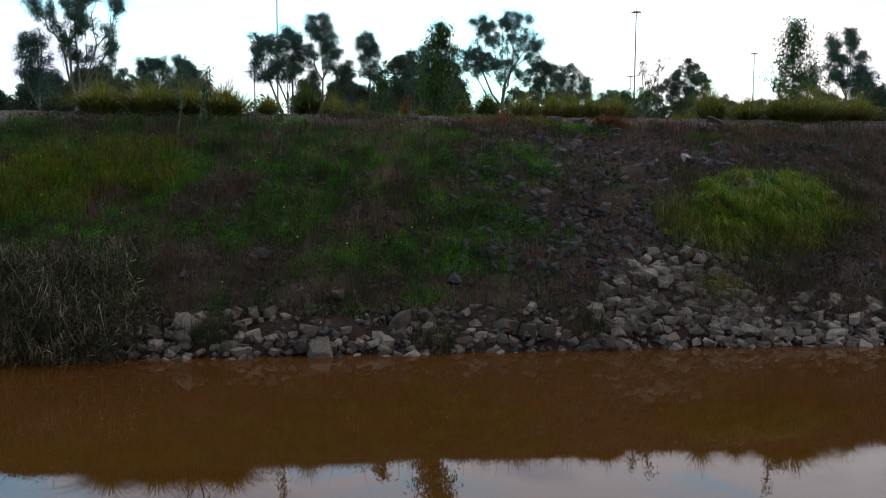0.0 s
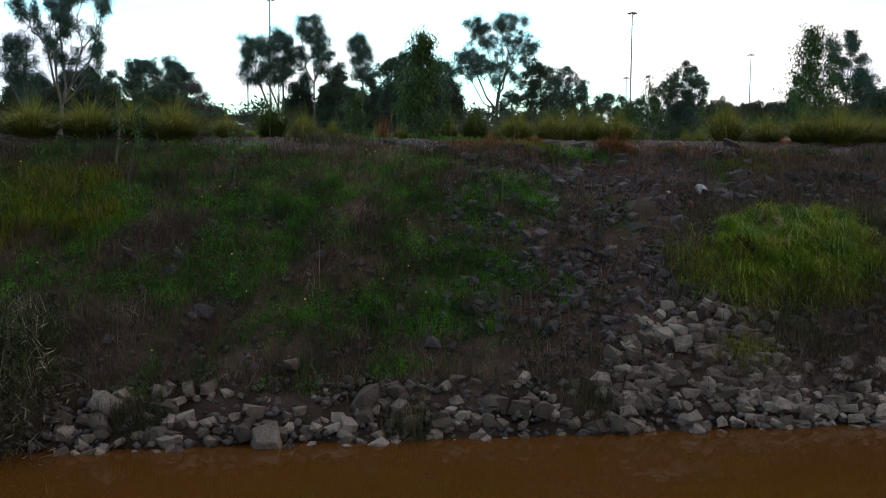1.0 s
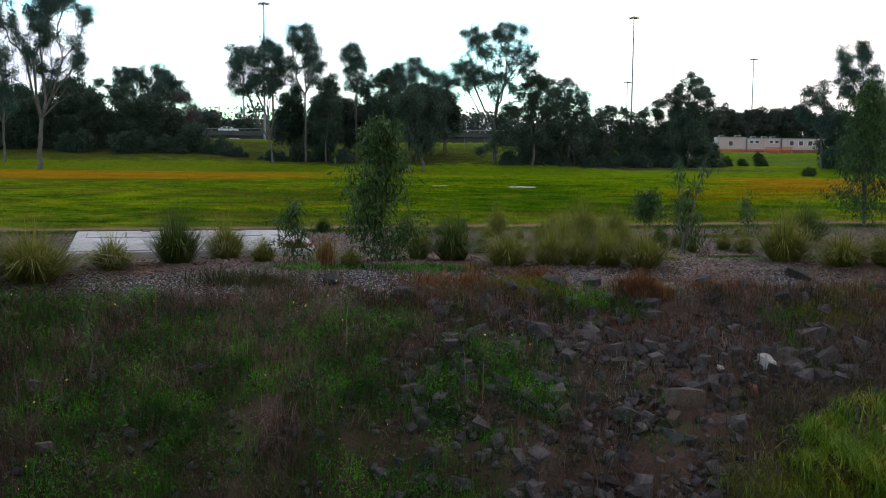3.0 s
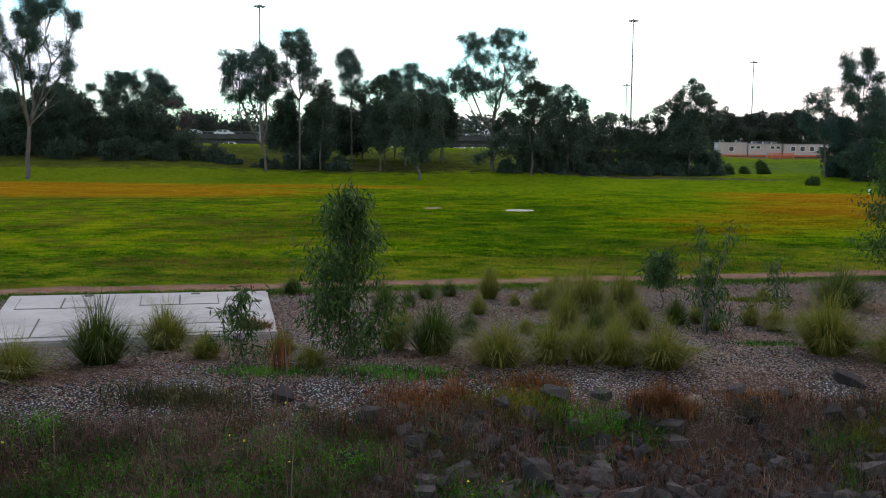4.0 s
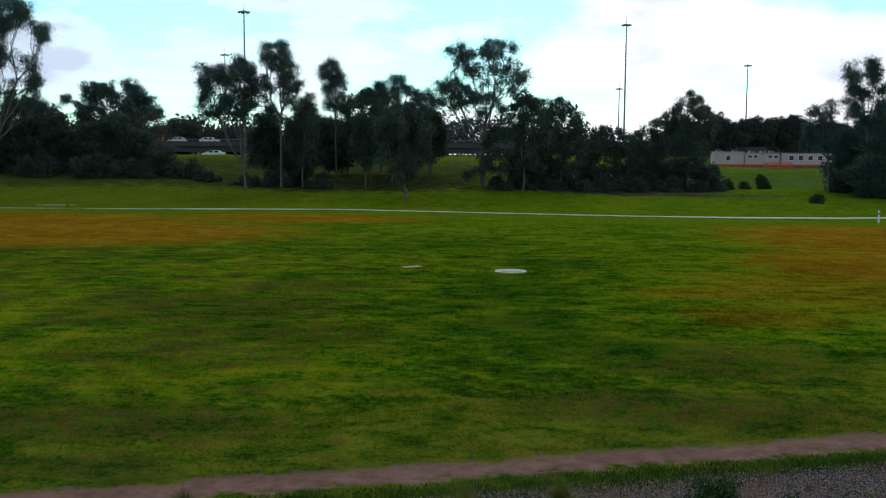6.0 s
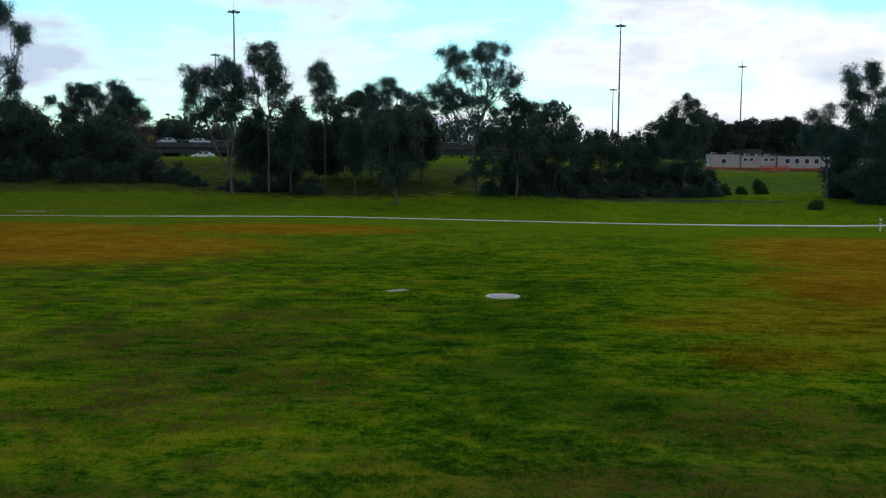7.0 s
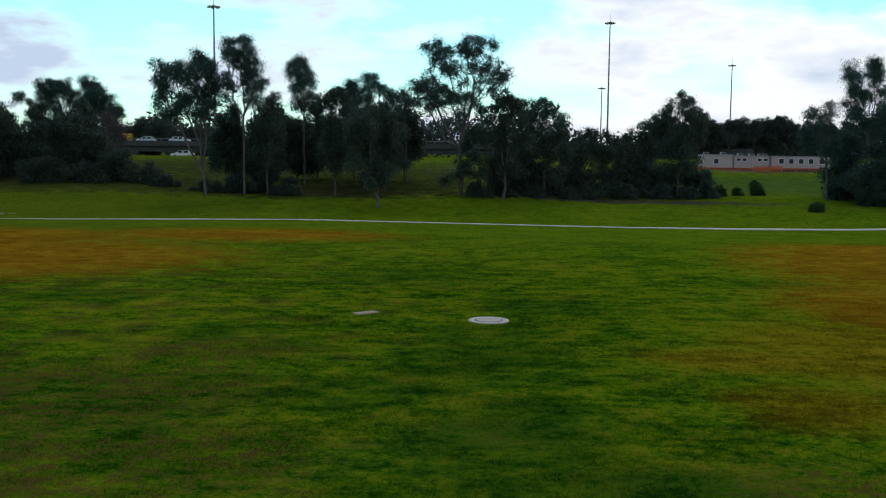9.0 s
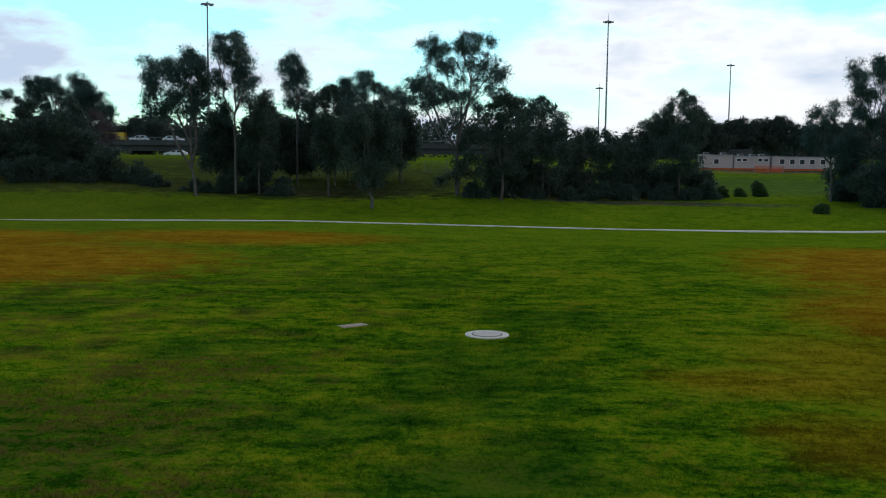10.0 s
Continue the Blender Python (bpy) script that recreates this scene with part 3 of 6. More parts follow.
tagged(part("water", wat, M_WATER), "still muddy brown river water below the bank", "river", kind="structure")


# ---- trees ----
def branching(stem, ends, rng, droop):
    """Limbs grown from the stem towards the clumps: rows of (line, number of clumps it feeds)."""
    nodes = [(np.array(p), i - 1, 0.0) for i, p in enumerate(stem)]
    top, fed = len(stem) - 1, {}
    for c in sorted(ends, key=lambda e: np.linalg.norm(e - stem[-1])):
        P = np.array([n[0] for n in nodes[max(1, top - 1):]])
        far = np.array([n[2] for n in nodes[max(1, top - 1):]])
        d = np.linalg.norm((P - c) * (1, 1, 0.75), axis=1) + 0.6 * far + 3.0 * np.clip(P[:, 2] - c[2] + 0.15, 0, None)
        start = int(np.argmin(d)) + max(1, top - 1)
        a = nodes[start][0]
        bend = (a + c) / 2 + rng.normal(0, 0.03 + 0.035 * np.linalg.norm(c - a), 3) + (0, 0, -droop * np.linalg.norm(c - a))
        half = np.linalg.norm(c - a) / 2
        nodes.append((bend, start, nodes[start][2] + half))
        nodes.append((np.array(c), len(nodes) - 1, nodes[start][2] + 2 * half))
        k = len(nodes) - 1
        while k > top:
            fed[k] = fed.get(k, 0) + 1
            k = nodes[k][1]
    return [(nodes[nodes[k][1]][0], nodes[k][0], n, fed.get(nodes[k][1], 0)) for k, n in fed.items()]


def gum_tree(x, y, blobs, label, fork=0.35, leaf=None, clump=None, dense=1.3, dark=False, fill=1.3, leaves=None, bark=None, trunk_r=0.2, seed=1, name="gum_tree", category="tree", depth=1.0):
    """Trunk, forking limbs and a crown of small leaf clumps gathered in masses (dx, height, radius)."""
    rng = np.random.default_rng(seed)
    trunk_r *= 0.78
    leaves = leaves or (M_DARK if dark else M_GUM)
    bark = bark or (M_BARK_DARK if dark else M_BARK)
    leaf = leaf or ((0.21, 0.095) if dark else (0.19, 0.062))
    clump = clump or (0.5 if dark else 0.42)
    z0 = float(land(x, y)) - 0.08
    tree = tagged(new(name), label, category)
    tree.location = (x, y, z0)
    top = max(h for _, h, _ in blobs)
    wide = max(b[0] for b in blobs) - min(b[0] for b in blobs)
    ends, sizes = [], []
    for dx, h, r in blobs:
        r *= 1.14
        k = max(3, round((3.0 if dark else 3.6) * (r / clump) ** 2))
        mid = np.array([dx, rng.uniform(-0.5, 0.5) * depth * min(wide, 0.3 * top + 1.0), h])
        off = unit(rng.normal(size=(k, 3))) * r * rng.uniform(0.0, 1.0, (k, 1)) ** 0.6 * rng.choice((1.0, 1.0, 1.35), (k, 1))
        ends += list(mid + off)
        sizes += list(clump * rng.uniform(0.7, 1.3, k))
    # thinner foliage ties neighbouring masses together
    whole = np.array(ends)
    for _ in range(0 if dark else int(fill * len(blobs))):
        a = whole[rng.integers(len(whole))]
        near = np.argsort(np.linalg.norm(whole - a, axis=1))
        b = whole[near[min(len(near) - 1, rng.integers(4, 14) if fill < 2 else rng.integers(10, 90))]]
        ends.append(a + (b - a) * rng.uniform(0.3, 0.7) + rng.normal(0, 0.12, 3))
        sizes.append(clump * rng.uniform(0.6, 1.0))
    ends = np.array(ends)
    ends[:, 2] = np.maximum(ends[:, 2], 0.25)
    lean = np.mean([b[0] for b in blobs]) * 0.35
    stem = smooth_line((0, 0, -0.1), (lean, 0, top * fork), 0, 6, rng, trunk_r * 0.3)
    v, q = tube(stem, np.linspace(trunk_r, trunk_r * 0.7, 6), 8)
    part("trunk", mesh_of("trunk", v, q), bark, tree, smooth=True)
    twigs, count = ([], []), 0
    for a, b, n, before in branching(stem, ends, rng, 0.06):
        r0, r1 = (min(trunk_r * 0.72, 0.009 + 0.0062 * m ** 0.62) for m in (max(n, before or n * 2), n))
        v, q = tube([a, (a + b) / 2, b], (min(r0, r1 * 1.5), (r0 + r1) / 2 if r0 < 1.5 * r1 else 1.2 * r1, r1), 5)
        if n >= 14:
            part("limb", mesh_of("limb", v, q), bark, tree, smooth=True)
        else:
            twigs[0].append(v)
            twigs[1].append(q + count)
            count += len(v)
    if twigs[0]:
        tagged(part("twig_work", mesh_of("twig_work", np.concatenate(twigs[0]), np.concatenate(twigs[1])), M_LIMB, tree), kind="stuff")
    # each clump is a loose ball of leaves that hangs at its rim
    pts = []
    for c, r in zip(ends, sizes):
        n = int(dense * (120 if dark else 105) * (r / clump) ** 2)
        d = rng.normal(0, 0.52 if dark else 0.62, (n, 3)) * r
        pts.append(c + d * (1, 1, 0.9) + (0, 0, 0.12 * r) - np.linalg.norm(d, axis=1, keepdims=True) * (0, 0, 0.25))
    v, f = leaf_arrays(np.concatenate(pts), leaf[0], leaf[1], rng, 0.75, True)
    part("crown", mesh_of("crown", v, f), leaves, tree, "clumped drooping foliage")
    return tree


gum_tree(-49.1, 112.0, [(-5.6, 7.8, 0.76), (-4.7, 7.3, 0.53), (-3.2, 9.1, 1.29), (-1.8, 9.1, 0.83), (-2.6, 7.5, 1.29), (-0.1, 9.2, 1.05), (-0.8, 8.2, 0.90), (1.9, 9.6, 1.05), (2.7, 8.6, 1.34), (3.7, 7.5, 1.19), (4.8, 7.9, 1.04), (5.4, 6.5, 1.03), (4.4, 6.2, 1.18), (0.6, 6.6, 1.50), (-1.2, 6.5, 0.90), (2.7, 6.5, 1.19), (-3.6, 6.2, 0.91), (5.9, 5.9, 0.59)],
         "distant gum tree with spreading open crown", fork=0.45, trunk_r=0.25, seed=11)
gum_tree(-23.5, 80.4, [(-3.6, 11.2, 0.86), (-2.8, 11.6, 0.69), (-1.9, 11.4, 0.64), (-0.8, 12.4, 0.69), (-0.2, 12.1, 0.64), (0.8, 11.6, 0.69), (1.4, 10.8, 0.58), (0.5, 10.6, 0.79), (-0.5, 11.1, 0.69), (-3.4, 10.3, 0.75), (-4.0, 9.7, 0.64), (-2.4, 10.6, 0.59), (-4.3, 8.9, 0.48), (-4.7, 8.2, 0.32), (1.5, 10.0, 0.42), (-0.1, 9.6, 0.69), (0.8, 9.7, 0.58), (-1.1, 9.8, 0.48), (-1.3, 8.8, 0.79), (-2.2, 8.4, 0.74), (-0.5, 8.4, 0.69), (-2.9, 7.8, 0.64), (-3.4, 7.3, 0.48), (0.7, 8.6, 0.47), (0.2, 7.6, 0.47), (-1.4, 7.7, 0.64)],
         "multi-stemmed gum with pale trunk and domed crown", fork=0.2, trunk_r=0.2, seed=12, fill=2.2)
gum_tree(-20.4, 82.0, [(-0.2, 14.4, 0.43), (-0.9, 13.7, 0.59), (0.1, 13.9, 0.48), (-1.3, 13.1, 0.59), (-0.4, 13.0, 0.80), (0.5, 13.2, 0.48), (0.9, 12.2, 0.59), (-0.2, 12.0, 0.69), (-0.9, 12.1, 0.48), (1.1, 11.2, 0.58), (1.7, 10.5, 0.37), (0.3, 11.0, 0.69), (-0.4, 10.7, 0.48), (1.1, 10.0, 0.58), (0.1, 9.6, 0.48), (-0.7, 9.8, 0.37), (1.8, 9.9, 0.32), (0.8, 8.8, 0.48), (0.1, 8.6, 0.37), (-1.5, 8.2, 0.59), (-2.1, 8.4, 0.48), (-1.2, 8.9, 0.37), (-1.0, 7.3, 0.37)],
         "tall narrow gum with slim pale trunk", fork=0.5, trunk_r=0.16, seed=13)
gum_tree(-18.3, 82.0, [(0.0, 8.8, 0.53), (0.8, 8.9, 0.53), (0.3, 8.1, 0.69), (1.2, 7.9, 0.42), (-0.5, 8.1, 0.53), (0.8, 6.7, 0.95), (-0.2, 6.4, 0.90), (-1.2, 6.0, 0.74), (0.3, 4.9, 0.95), (-0.8, 4.2, 0.74), (0.9, 3.9, 0.69), (-0.2, 2.8, 0.63)],
         "dark small gum with layered top beside slim gum", dark=True, trunk_r=0.13, fork=0.28, seed=14)
gum_tree(-16.1, 90.0, [(-0.7, 12.7, 0.40), (-1.3, 12.0, 0.63), (-0.3, 12.2, 0.52), (0.4, 11.5, 0.52), (-0.8, 11.2, 0.75), (0.6, 10.6, 0.52), (-0.2, 10.2, 0.75), (-1.0, 9.9, 0.52), (1.0, 9.8, 0.34), (0.1, 9.1, 0.63), (-0.8, 8.8, 0.46), (-0.2, 8.0, 0.52), (-1.2, 8.0, 0.40)],
         "slim upright gum with narrow feathery crown", fork=0.55, trunk_r=0.14, seed=15)
gum_tree(-11.9, 82.0, [(-0.2, 9.5, 0.68), (-0.9, 9.0, 0.58), (0.4, 9.1, 0.52), (-0.4, 8.2, 0.79), (-1.4, 8.4, 0.42), (0.5, 7.9, 0.52), (-0.2, 6.7, 0.99), (0.1, 5.2, 0.99), (-0.3, 3.8, 0.84), (0.7, 4.5, 0.73), (-0.8, 5.4, 0.73), (0.1, 2.8, 0.57)],
         "dark leafy tree with slender trunk", dark=True, trunk_r=0.14, fork=0.25, seed=16)
gum_tree(-9.9, 88.0, [(-1.9, 9.8, 0.50), (-1.1, 10.4, 0.61), (-0.0, 10.8, 0.61), (0.9, 10.9, 0.50), (1.7, 10.0, 0.61), (2.6, 9.5, 0.61), (3.1, 8.9, 0.50), (1.0, 9.9, 0.50), (-0.0, 9.7, 0.50), (-1.1, 9.1, 0.61), (2.2, 8.3, 0.61), (0.5, 8.9, 0.61), (-0.8, 8.0, 0.61), (-1.7, 8.4, 0.39), (3.3, 7.8, 0.39)],
         "gum tree with broad open domed crown", fork=0.5, trunk_r=0.15, seed=17)
gum_tree(-7.3, 75.0, [(-1.2, 8.1, 0.72), (-0.2, 8.4, 0.72), (0.7, 8.0, 0.62), (-1.9, 7.2, 0.77), (-0.4, 7.2, 0.91), (1.0, 7.0, 0.81), (1.7, 6.2, 0.53), (-1.2, 6.0, 0.91), (0.3, 5.8, 0.91), (1.5, 5.1, 0.62), (-2.2, 5.7, 0.58), (-0.7, 4.6, 0.91), (0.8, 4.4, 0.72), (-1.6, 4.4, 0.67), (-0.2, 3.2, 0.77), (-1.1, 3.1, 0.58), (1.0, 3.3, 0.43), (-0.4, 2.2, 0.38), (0.4, 2.3, 0.38), (2.3, 3.9, 0.29), (-2.1, 3.7, 0.43)],
         "rounded dense dark tree with short pale trunk on lawn edge", dark=True, bark=M_BARK, trunk_r=0.2, fork=0.25, seed=18)
gum_tree(-6.0, 93.0, [(-0.4, 9.2, 0.53), (-0.0, 8.4, 0.58), (-0.5, 7.4, 0.47), (0.2, 8.9, 0.35), (0.0, 7.2, 0.41)],
         "slight gum with small open crown", fork=0.6, trunk_r=0.1, seed=41)
gum_tree(-0.2, 84.0, [(-3.2, 13.6, 0.53), (-2.4, 13.8, 0.48), (-1.6, 13.7, 0.59), (-0.1, 14.0, 0.59), (0.6, 14.3, 0.48), (1.7, 14.5, 0.48), (2.6, 14.1, 0.53), (1.4, 13.5, 0.59), (0.3, 13.1, 0.59), (-2.2, 12.7, 0.59), (-1.4, 12.1, 0.69), (-0.6, 11.7, 0.58), (2.2, 11.8, 0.58), (3.6, 11.8, 0.64), (4.0, 10.9, 0.48), (3.1, 10.7, 0.64), (-2.7, 10.9, 0.48), (-3.6, 10.7, 0.58), (-4.5, 10.2, 0.53), (-3.8, 9.6, 0.69), (-2.6, 9.6, 0.58), (-4.3, 8.7, 0.48), (-1.6, 10.1, 0.58), (-3.2, 8.3, 0.58), (-2.1, 8.6, 0.58), (-0.1, 10.5, 0.48), (1.5, 10.2, 0.48), (2.6, 9.6, 0.48), (-0.8, 9.3, 0.69), (0.5, 9.0, 0.64), (1.8, 8.1, 0.58), (-0.2, 7.7, 0.58), (0.9, 11.9, 0.53)],
         "large spreading gum with pale branching limbs", fork=0.3, trunk_r=0.3, seed=19, fill=2.5)
gum_tree(-0.3, 83.0, [(1.3, 6.0, 0.73), (0.5, 4.9, 0.68), (1.3, 3.9, 0.68), (0.1, 3.1, 0.63), (-0.6, 2.1, 0.47), (0.9, 2.2, 0.47), (-1.5, 1.5, 0.31), (2.0, 2.5, 0.52)],
         "dark leafy growth round foot of large gum", dark=True, trunk_r=0.1, fork=0.2, seed=42)
gum_tree(3.7, 82.0, [(0.1, 9.4, 0.67), (-0.6, 9.1, 0.67), (0.9, 8.8, 0.67), (1.7, 8.9, 0.47), (2.0, 8.1, 0.57), (0.4, 7.8, 0.88), (-1.1, 7.7, 0.78), (1.5, 7.0, 0.78), (-0.3, 6.3, 0.98), (1.1, 5.6, 0.93), (-1.6, 5.8, 0.78), (-0.0, 4.5, 0.93), (1.8, 4.2, 0.73), (-1.3, 3.7, 0.72), (0.5, 3.0, 0.73), (-0.9, 2.2, 0.52), (1.5, 2.5, 0.52)],
         "dense dark broad tree beside large gum", dark=True, trunk_r=0.2, fork=0.25, seed=20)
gum_tree(7.7, 86.0, [(-1.0, 8.9, 0.49), (-0.3, 9.2, 0.49), (0.4, 8.7, 0.49), (1.1, 8.1, 0.49), (1.7, 7.5, 0.38), (0.0, 8.1, 0.49), (-1.0, 7.8, 0.60), (-0.2, 7.0, 0.49), (0.9, 7.0, 0.43), (-1.3, 6.5, 0.70), (1.8, 6.8, 0.27)],
         "gum tree with rounded airy crown", fork=0.5, trunk_r=0.15, seed=21)
gum_tree(8.4, 86.0, [(-0.9, 5.6, 0.87), (0.5, 5.8, 0.76), (-1.6, 4.5, 0.81), (-0.0, 4.0, 0.92), (1.3, 4.5, 0.82), (-1.1, 2.6, 0.76), (0.5, 2.4, 0.76)],
         "dark leafy shrubby tree at lawn edge", dark=True, trunk_r=0.1, fork=0.2, seed=22)
gum_tree(12.1, 88.0, [(-0.1, 6.4, 0.50), (-0.7, 6.0, 0.61), (0.6, 6.1, 0.56), (-1.3, 5.1, 0.72), (0.2, 4.8, 0.89), (-0.6, 3.5, 0.89), (1.0, 3.5, 0.78), (-1.4, 2.7, 0.72), (0.3, 2.0, 0.72), (1.6, 4.8, 0.67)],
         "dark bushy tree with low foliage", dark=True, trunk_r=0.1, fork=0.2, seed=23)
gum_tree(14.3, 90.0, [(-0.1, 6.1, 0.51), (0.5, 5.6, 0.57), (0.2, 4.4, 0.80), (0.9, 3.0, 0.74), (0.2, 2.2, 0.68), (1.3, 4.8, 0.51)],
         "low dark bushy tree with rounded top", dark=True, trunk_r=0.1, fork=0.2, seed=24)
gum_tree(18.0, 92.0, [(0.2, 7.1, 0.41), (0.7, 7.3, 0.47), (-1.0, 6.4, 0.53), (-1.8, 6.1, 0.47), (0.3, 6.1, 0.76), (-0.9, 5.1, 0.88), (0.8, 4.7, 0.82), (-1.8, 4.4, 0.70), (-0.3, 3.4, 0.94), (1.1, 2.7, 0.82), (-1.4, 2.4, 0.76), (0.2, 1.8, 0.70)],
         "dark bushy tree with uneven crown", dark=True, trunk_r=0.12, fork=0.2, seed=26)
gum_tree(21.3, 90.0, [(0.0, 9.8, 0.58), (0.9, 9.5, 0.64), (-0.5, 9.3, 0.40), (-1.3, 8.5, 0.63), (-1.8, 8.2, 0.40), (1.7, 8.6, 0.52), (2.4, 8.0, 0.46), (0.4, 8.6, 0.75), (1.3, 8.0, 0.69), (-0.7, 7.7, 0.75), (2.1, 7.1, 0.58), (0.2, 6.9, 0.98), (-1.2, 6.6, 0.75), (1.3, 6.1, 0.81), (-0.0, 5.5, 0.98), (1.9, 5.3, 0.52), (-1.2, 4.9, 0.86), (0.8, 4.1, 0.92), (-0.6, 3.0, 0.86), (1.3, 2.7, 0.64), (0.2, 1.7, 0.69), (-1.2, 1.8, 0.69)],
         "tall dense dark green tree at lawn edge", dark=True, trunk_r=0.18, fork=0.25, seed=25)
gum_tree(35.5, 88.0, [(-1.4, 8.9, 0.53), (-0.6, 9.2, 0.53), (-1.9, 8.1, 0.53), (0.1, 8.4, 0.53), (-1.0, 7.6, 0.59), (0.3, 7.3, 0.59), (1.0, 6.5, 0.59), (-2.1, 6.5, 0.53), (-1.2, 5.7, 0.59), (0.2, 5.7, 0.59), (1.2, 7.9, 0.41), (-1.8, 7.1, 0.41), (-0.6, 4.9, 0.53), (0.8, 4.6, 0.59), (-2.4, 6.0, 0.35)],
         "gum tree with layered spreading crown", fork=0.4, trunk_r=0.16, seed=27)
gum_tree(38.5, 86.0, [(-1.5, 13.1, 0.53), (-0.5, 13.2, 0.64), (0.3, 13.1, 0.53), (-2.3, 11.9, 0.52), (-1.2, 12.2, 0.70), (0.1, 11.9, 0.70), (0.9, 12.4, 0.59), (-2.5, 10.8, 0.52), (-1.7, 10.6, 0.70), (-0.4, 10.6, 0.82), (1.0, 10.6, 0.76), (-2.2, 9.5, 0.52), (-0.8, 9.3, 0.70), (0.5, 9.0, 0.82), (-1.8, 8.2, 0.52), (-0.5, 7.7, 0.88), (1.0, 7.2, 1.06), (-1.2, 6.4, 0.87), (0.2, 5.3, 1.05), (-1.3, 4.3, 0.93), (1.6, 4.3, 1.06), (-0.5, 2.7, 0.99), (1.2, 2.3, 1.00), (-1.4, 2.3, 0.70), (2.5, 8.6, 1.06), (3.2, 5.4, 1.18), (2.9, 2.5, 1.18)],
         "tall dense gum with dark lower foliage", trunk_r=0.25, fork=0.35, seed=28)
gum_tree(-44.3, 71.0, [(-2.6, 15.0, 0.79), (-1.5, 15.7, 0.79), (-0.2, 15.9, 0.79), (1.0, 16.1, 0.78), (2.2, 15.8, 0.78), (3.5, 15.7, 0.77), (4.5, 14.7, 0.65), (-2.1, 13.8, 0.67), (-0.7, 13.8, 0.60), (0.5, 14.2, 0.78), (1.8, 13.6, 0.66), (0.2, 12.6, 0.78), (-1.2, 12.8, 0.54), (3.9, 12.1, 0.71), (3.2, 11.2, 0.53), (4.8, 10.8, 0.53), (4.4, 10.1, 0.53), (3.6, 9.6, 0.41), (0.4, 11.2, 0.72), (-0.5, 10.1, 0.72), (-2.1, 11.7, 0.42), (1.3, 9.8, 0.60), (-1.3, 10.4, 0.48), (2.2, 8.8, 0.65), (-1.4, 16.9, 0.73), (0.3, 17.1, 0.79), (1.9, 17.1, 0.78), (3.5, 16.7, 0.72), (1.1, 18.3, 0.72), (-0.4, 18.2, 0.61), (2.8, 12.8, 0.48)],
         "tall slender gum with pale forked trunk on the lawn", fork=0.28, trunk_r=0.3, seed=29, fill=3.0)
gum_tree(-50.3, 76.0, [(-0.4, 11.4, 0.77), (0.5, 11.0, 0.70), (-1.3, 10.8, 0.90), (0.0, 9.7, 0.77), (1.0, 9.1, 0.57), (-1.1, 9.1, 0.84), (0.7, 7.7, 0.70), (-0.5, 7.4, 0.77), (1.5, 7.7, 0.45), (-1.7, 7.7, 0.77), (0.1, 6.0, 0.58), (1.2, 5.7, 0.51)],
         "gum tree with open clumped crown behind lawn", fork=0.35, trunk_r=0.18, seed=30)
gum_tree(-49.8, 90.0, [(-2.4, 6.7, 1.01), (-0.9, 7.1, 0.93), (0.4, 6.7, 0.93), (1.7, 6.2, 0.92), (2.9, 5.4, 0.85), (3.7, 4.6, 0.63), (-1.7, 5.4, 1.00), (0.0, 5.1, 0.85), (1.6, 4.5, 0.71), (-2.8, 4.2, 0.79), (-1.2, 3.6, 0.57)],
         "dark spreading tree behind slender gum", dark=True, fork=0.4, trunk_r=0.16, seed=43)
gum_tree(-36.5, 92.0, [(-0.5, 6.0, 0.49), (-0.1, 5.6, 0.56), (0.5, 4.9, 0.63), (1.1, 4.3, 0.62), (-0.4, 4.5, 0.63), (0.4, 3.7, 0.56), (1.7, 3.6, 0.48)],
         "bare purplish wintry tree beside thicket", leaves=M_TWIG, bark=M_BARK_DARK, fork=0.3, trunk_r=0.1, seed=44, dense=0.55)


def shrub(x, y, w, h, label, leaves, seed, name="shrub", category="shrub", leaf=(0.24, 0.115), clump=0.55, dense=1.3, base=0.12, stem=0.15):
    """Bushy plant: clumps of mixed size thrown into an uneven dome between base and top."""
    rng = np.random.default_rng(seed)
    blobs = []
    count = max(12, int(w * h * 0.62))
    while len(blobs) < count:
        u, z = rng.uniform(-1, 1), rng.uniform(base, 1)
        reach = math.sqrt(max(0.0, 1 - ((z - 0.38) / 0.64) ** 2)) * (0.86 + 0.22 * math.sin(5 * z + seed))
        if abs(u) < reach:
            r = rng.uniform(0.13, 0.23) * min(w, h) ** 0.75 * 1.25
            blobs.append((u * w * 0.47, max(z * h - 0.6 * r, 0.5 * r), r))
    return gum_tree(x, y, blobs, label, fork=stem, leaf=leaf, clump=min(clump, 0.3 * h), dense=dense, dark=True, leaves=leaves, trunk_r=0.05 + 0.01 * h, seed=seed, name=name, category=category, depth=0.6)


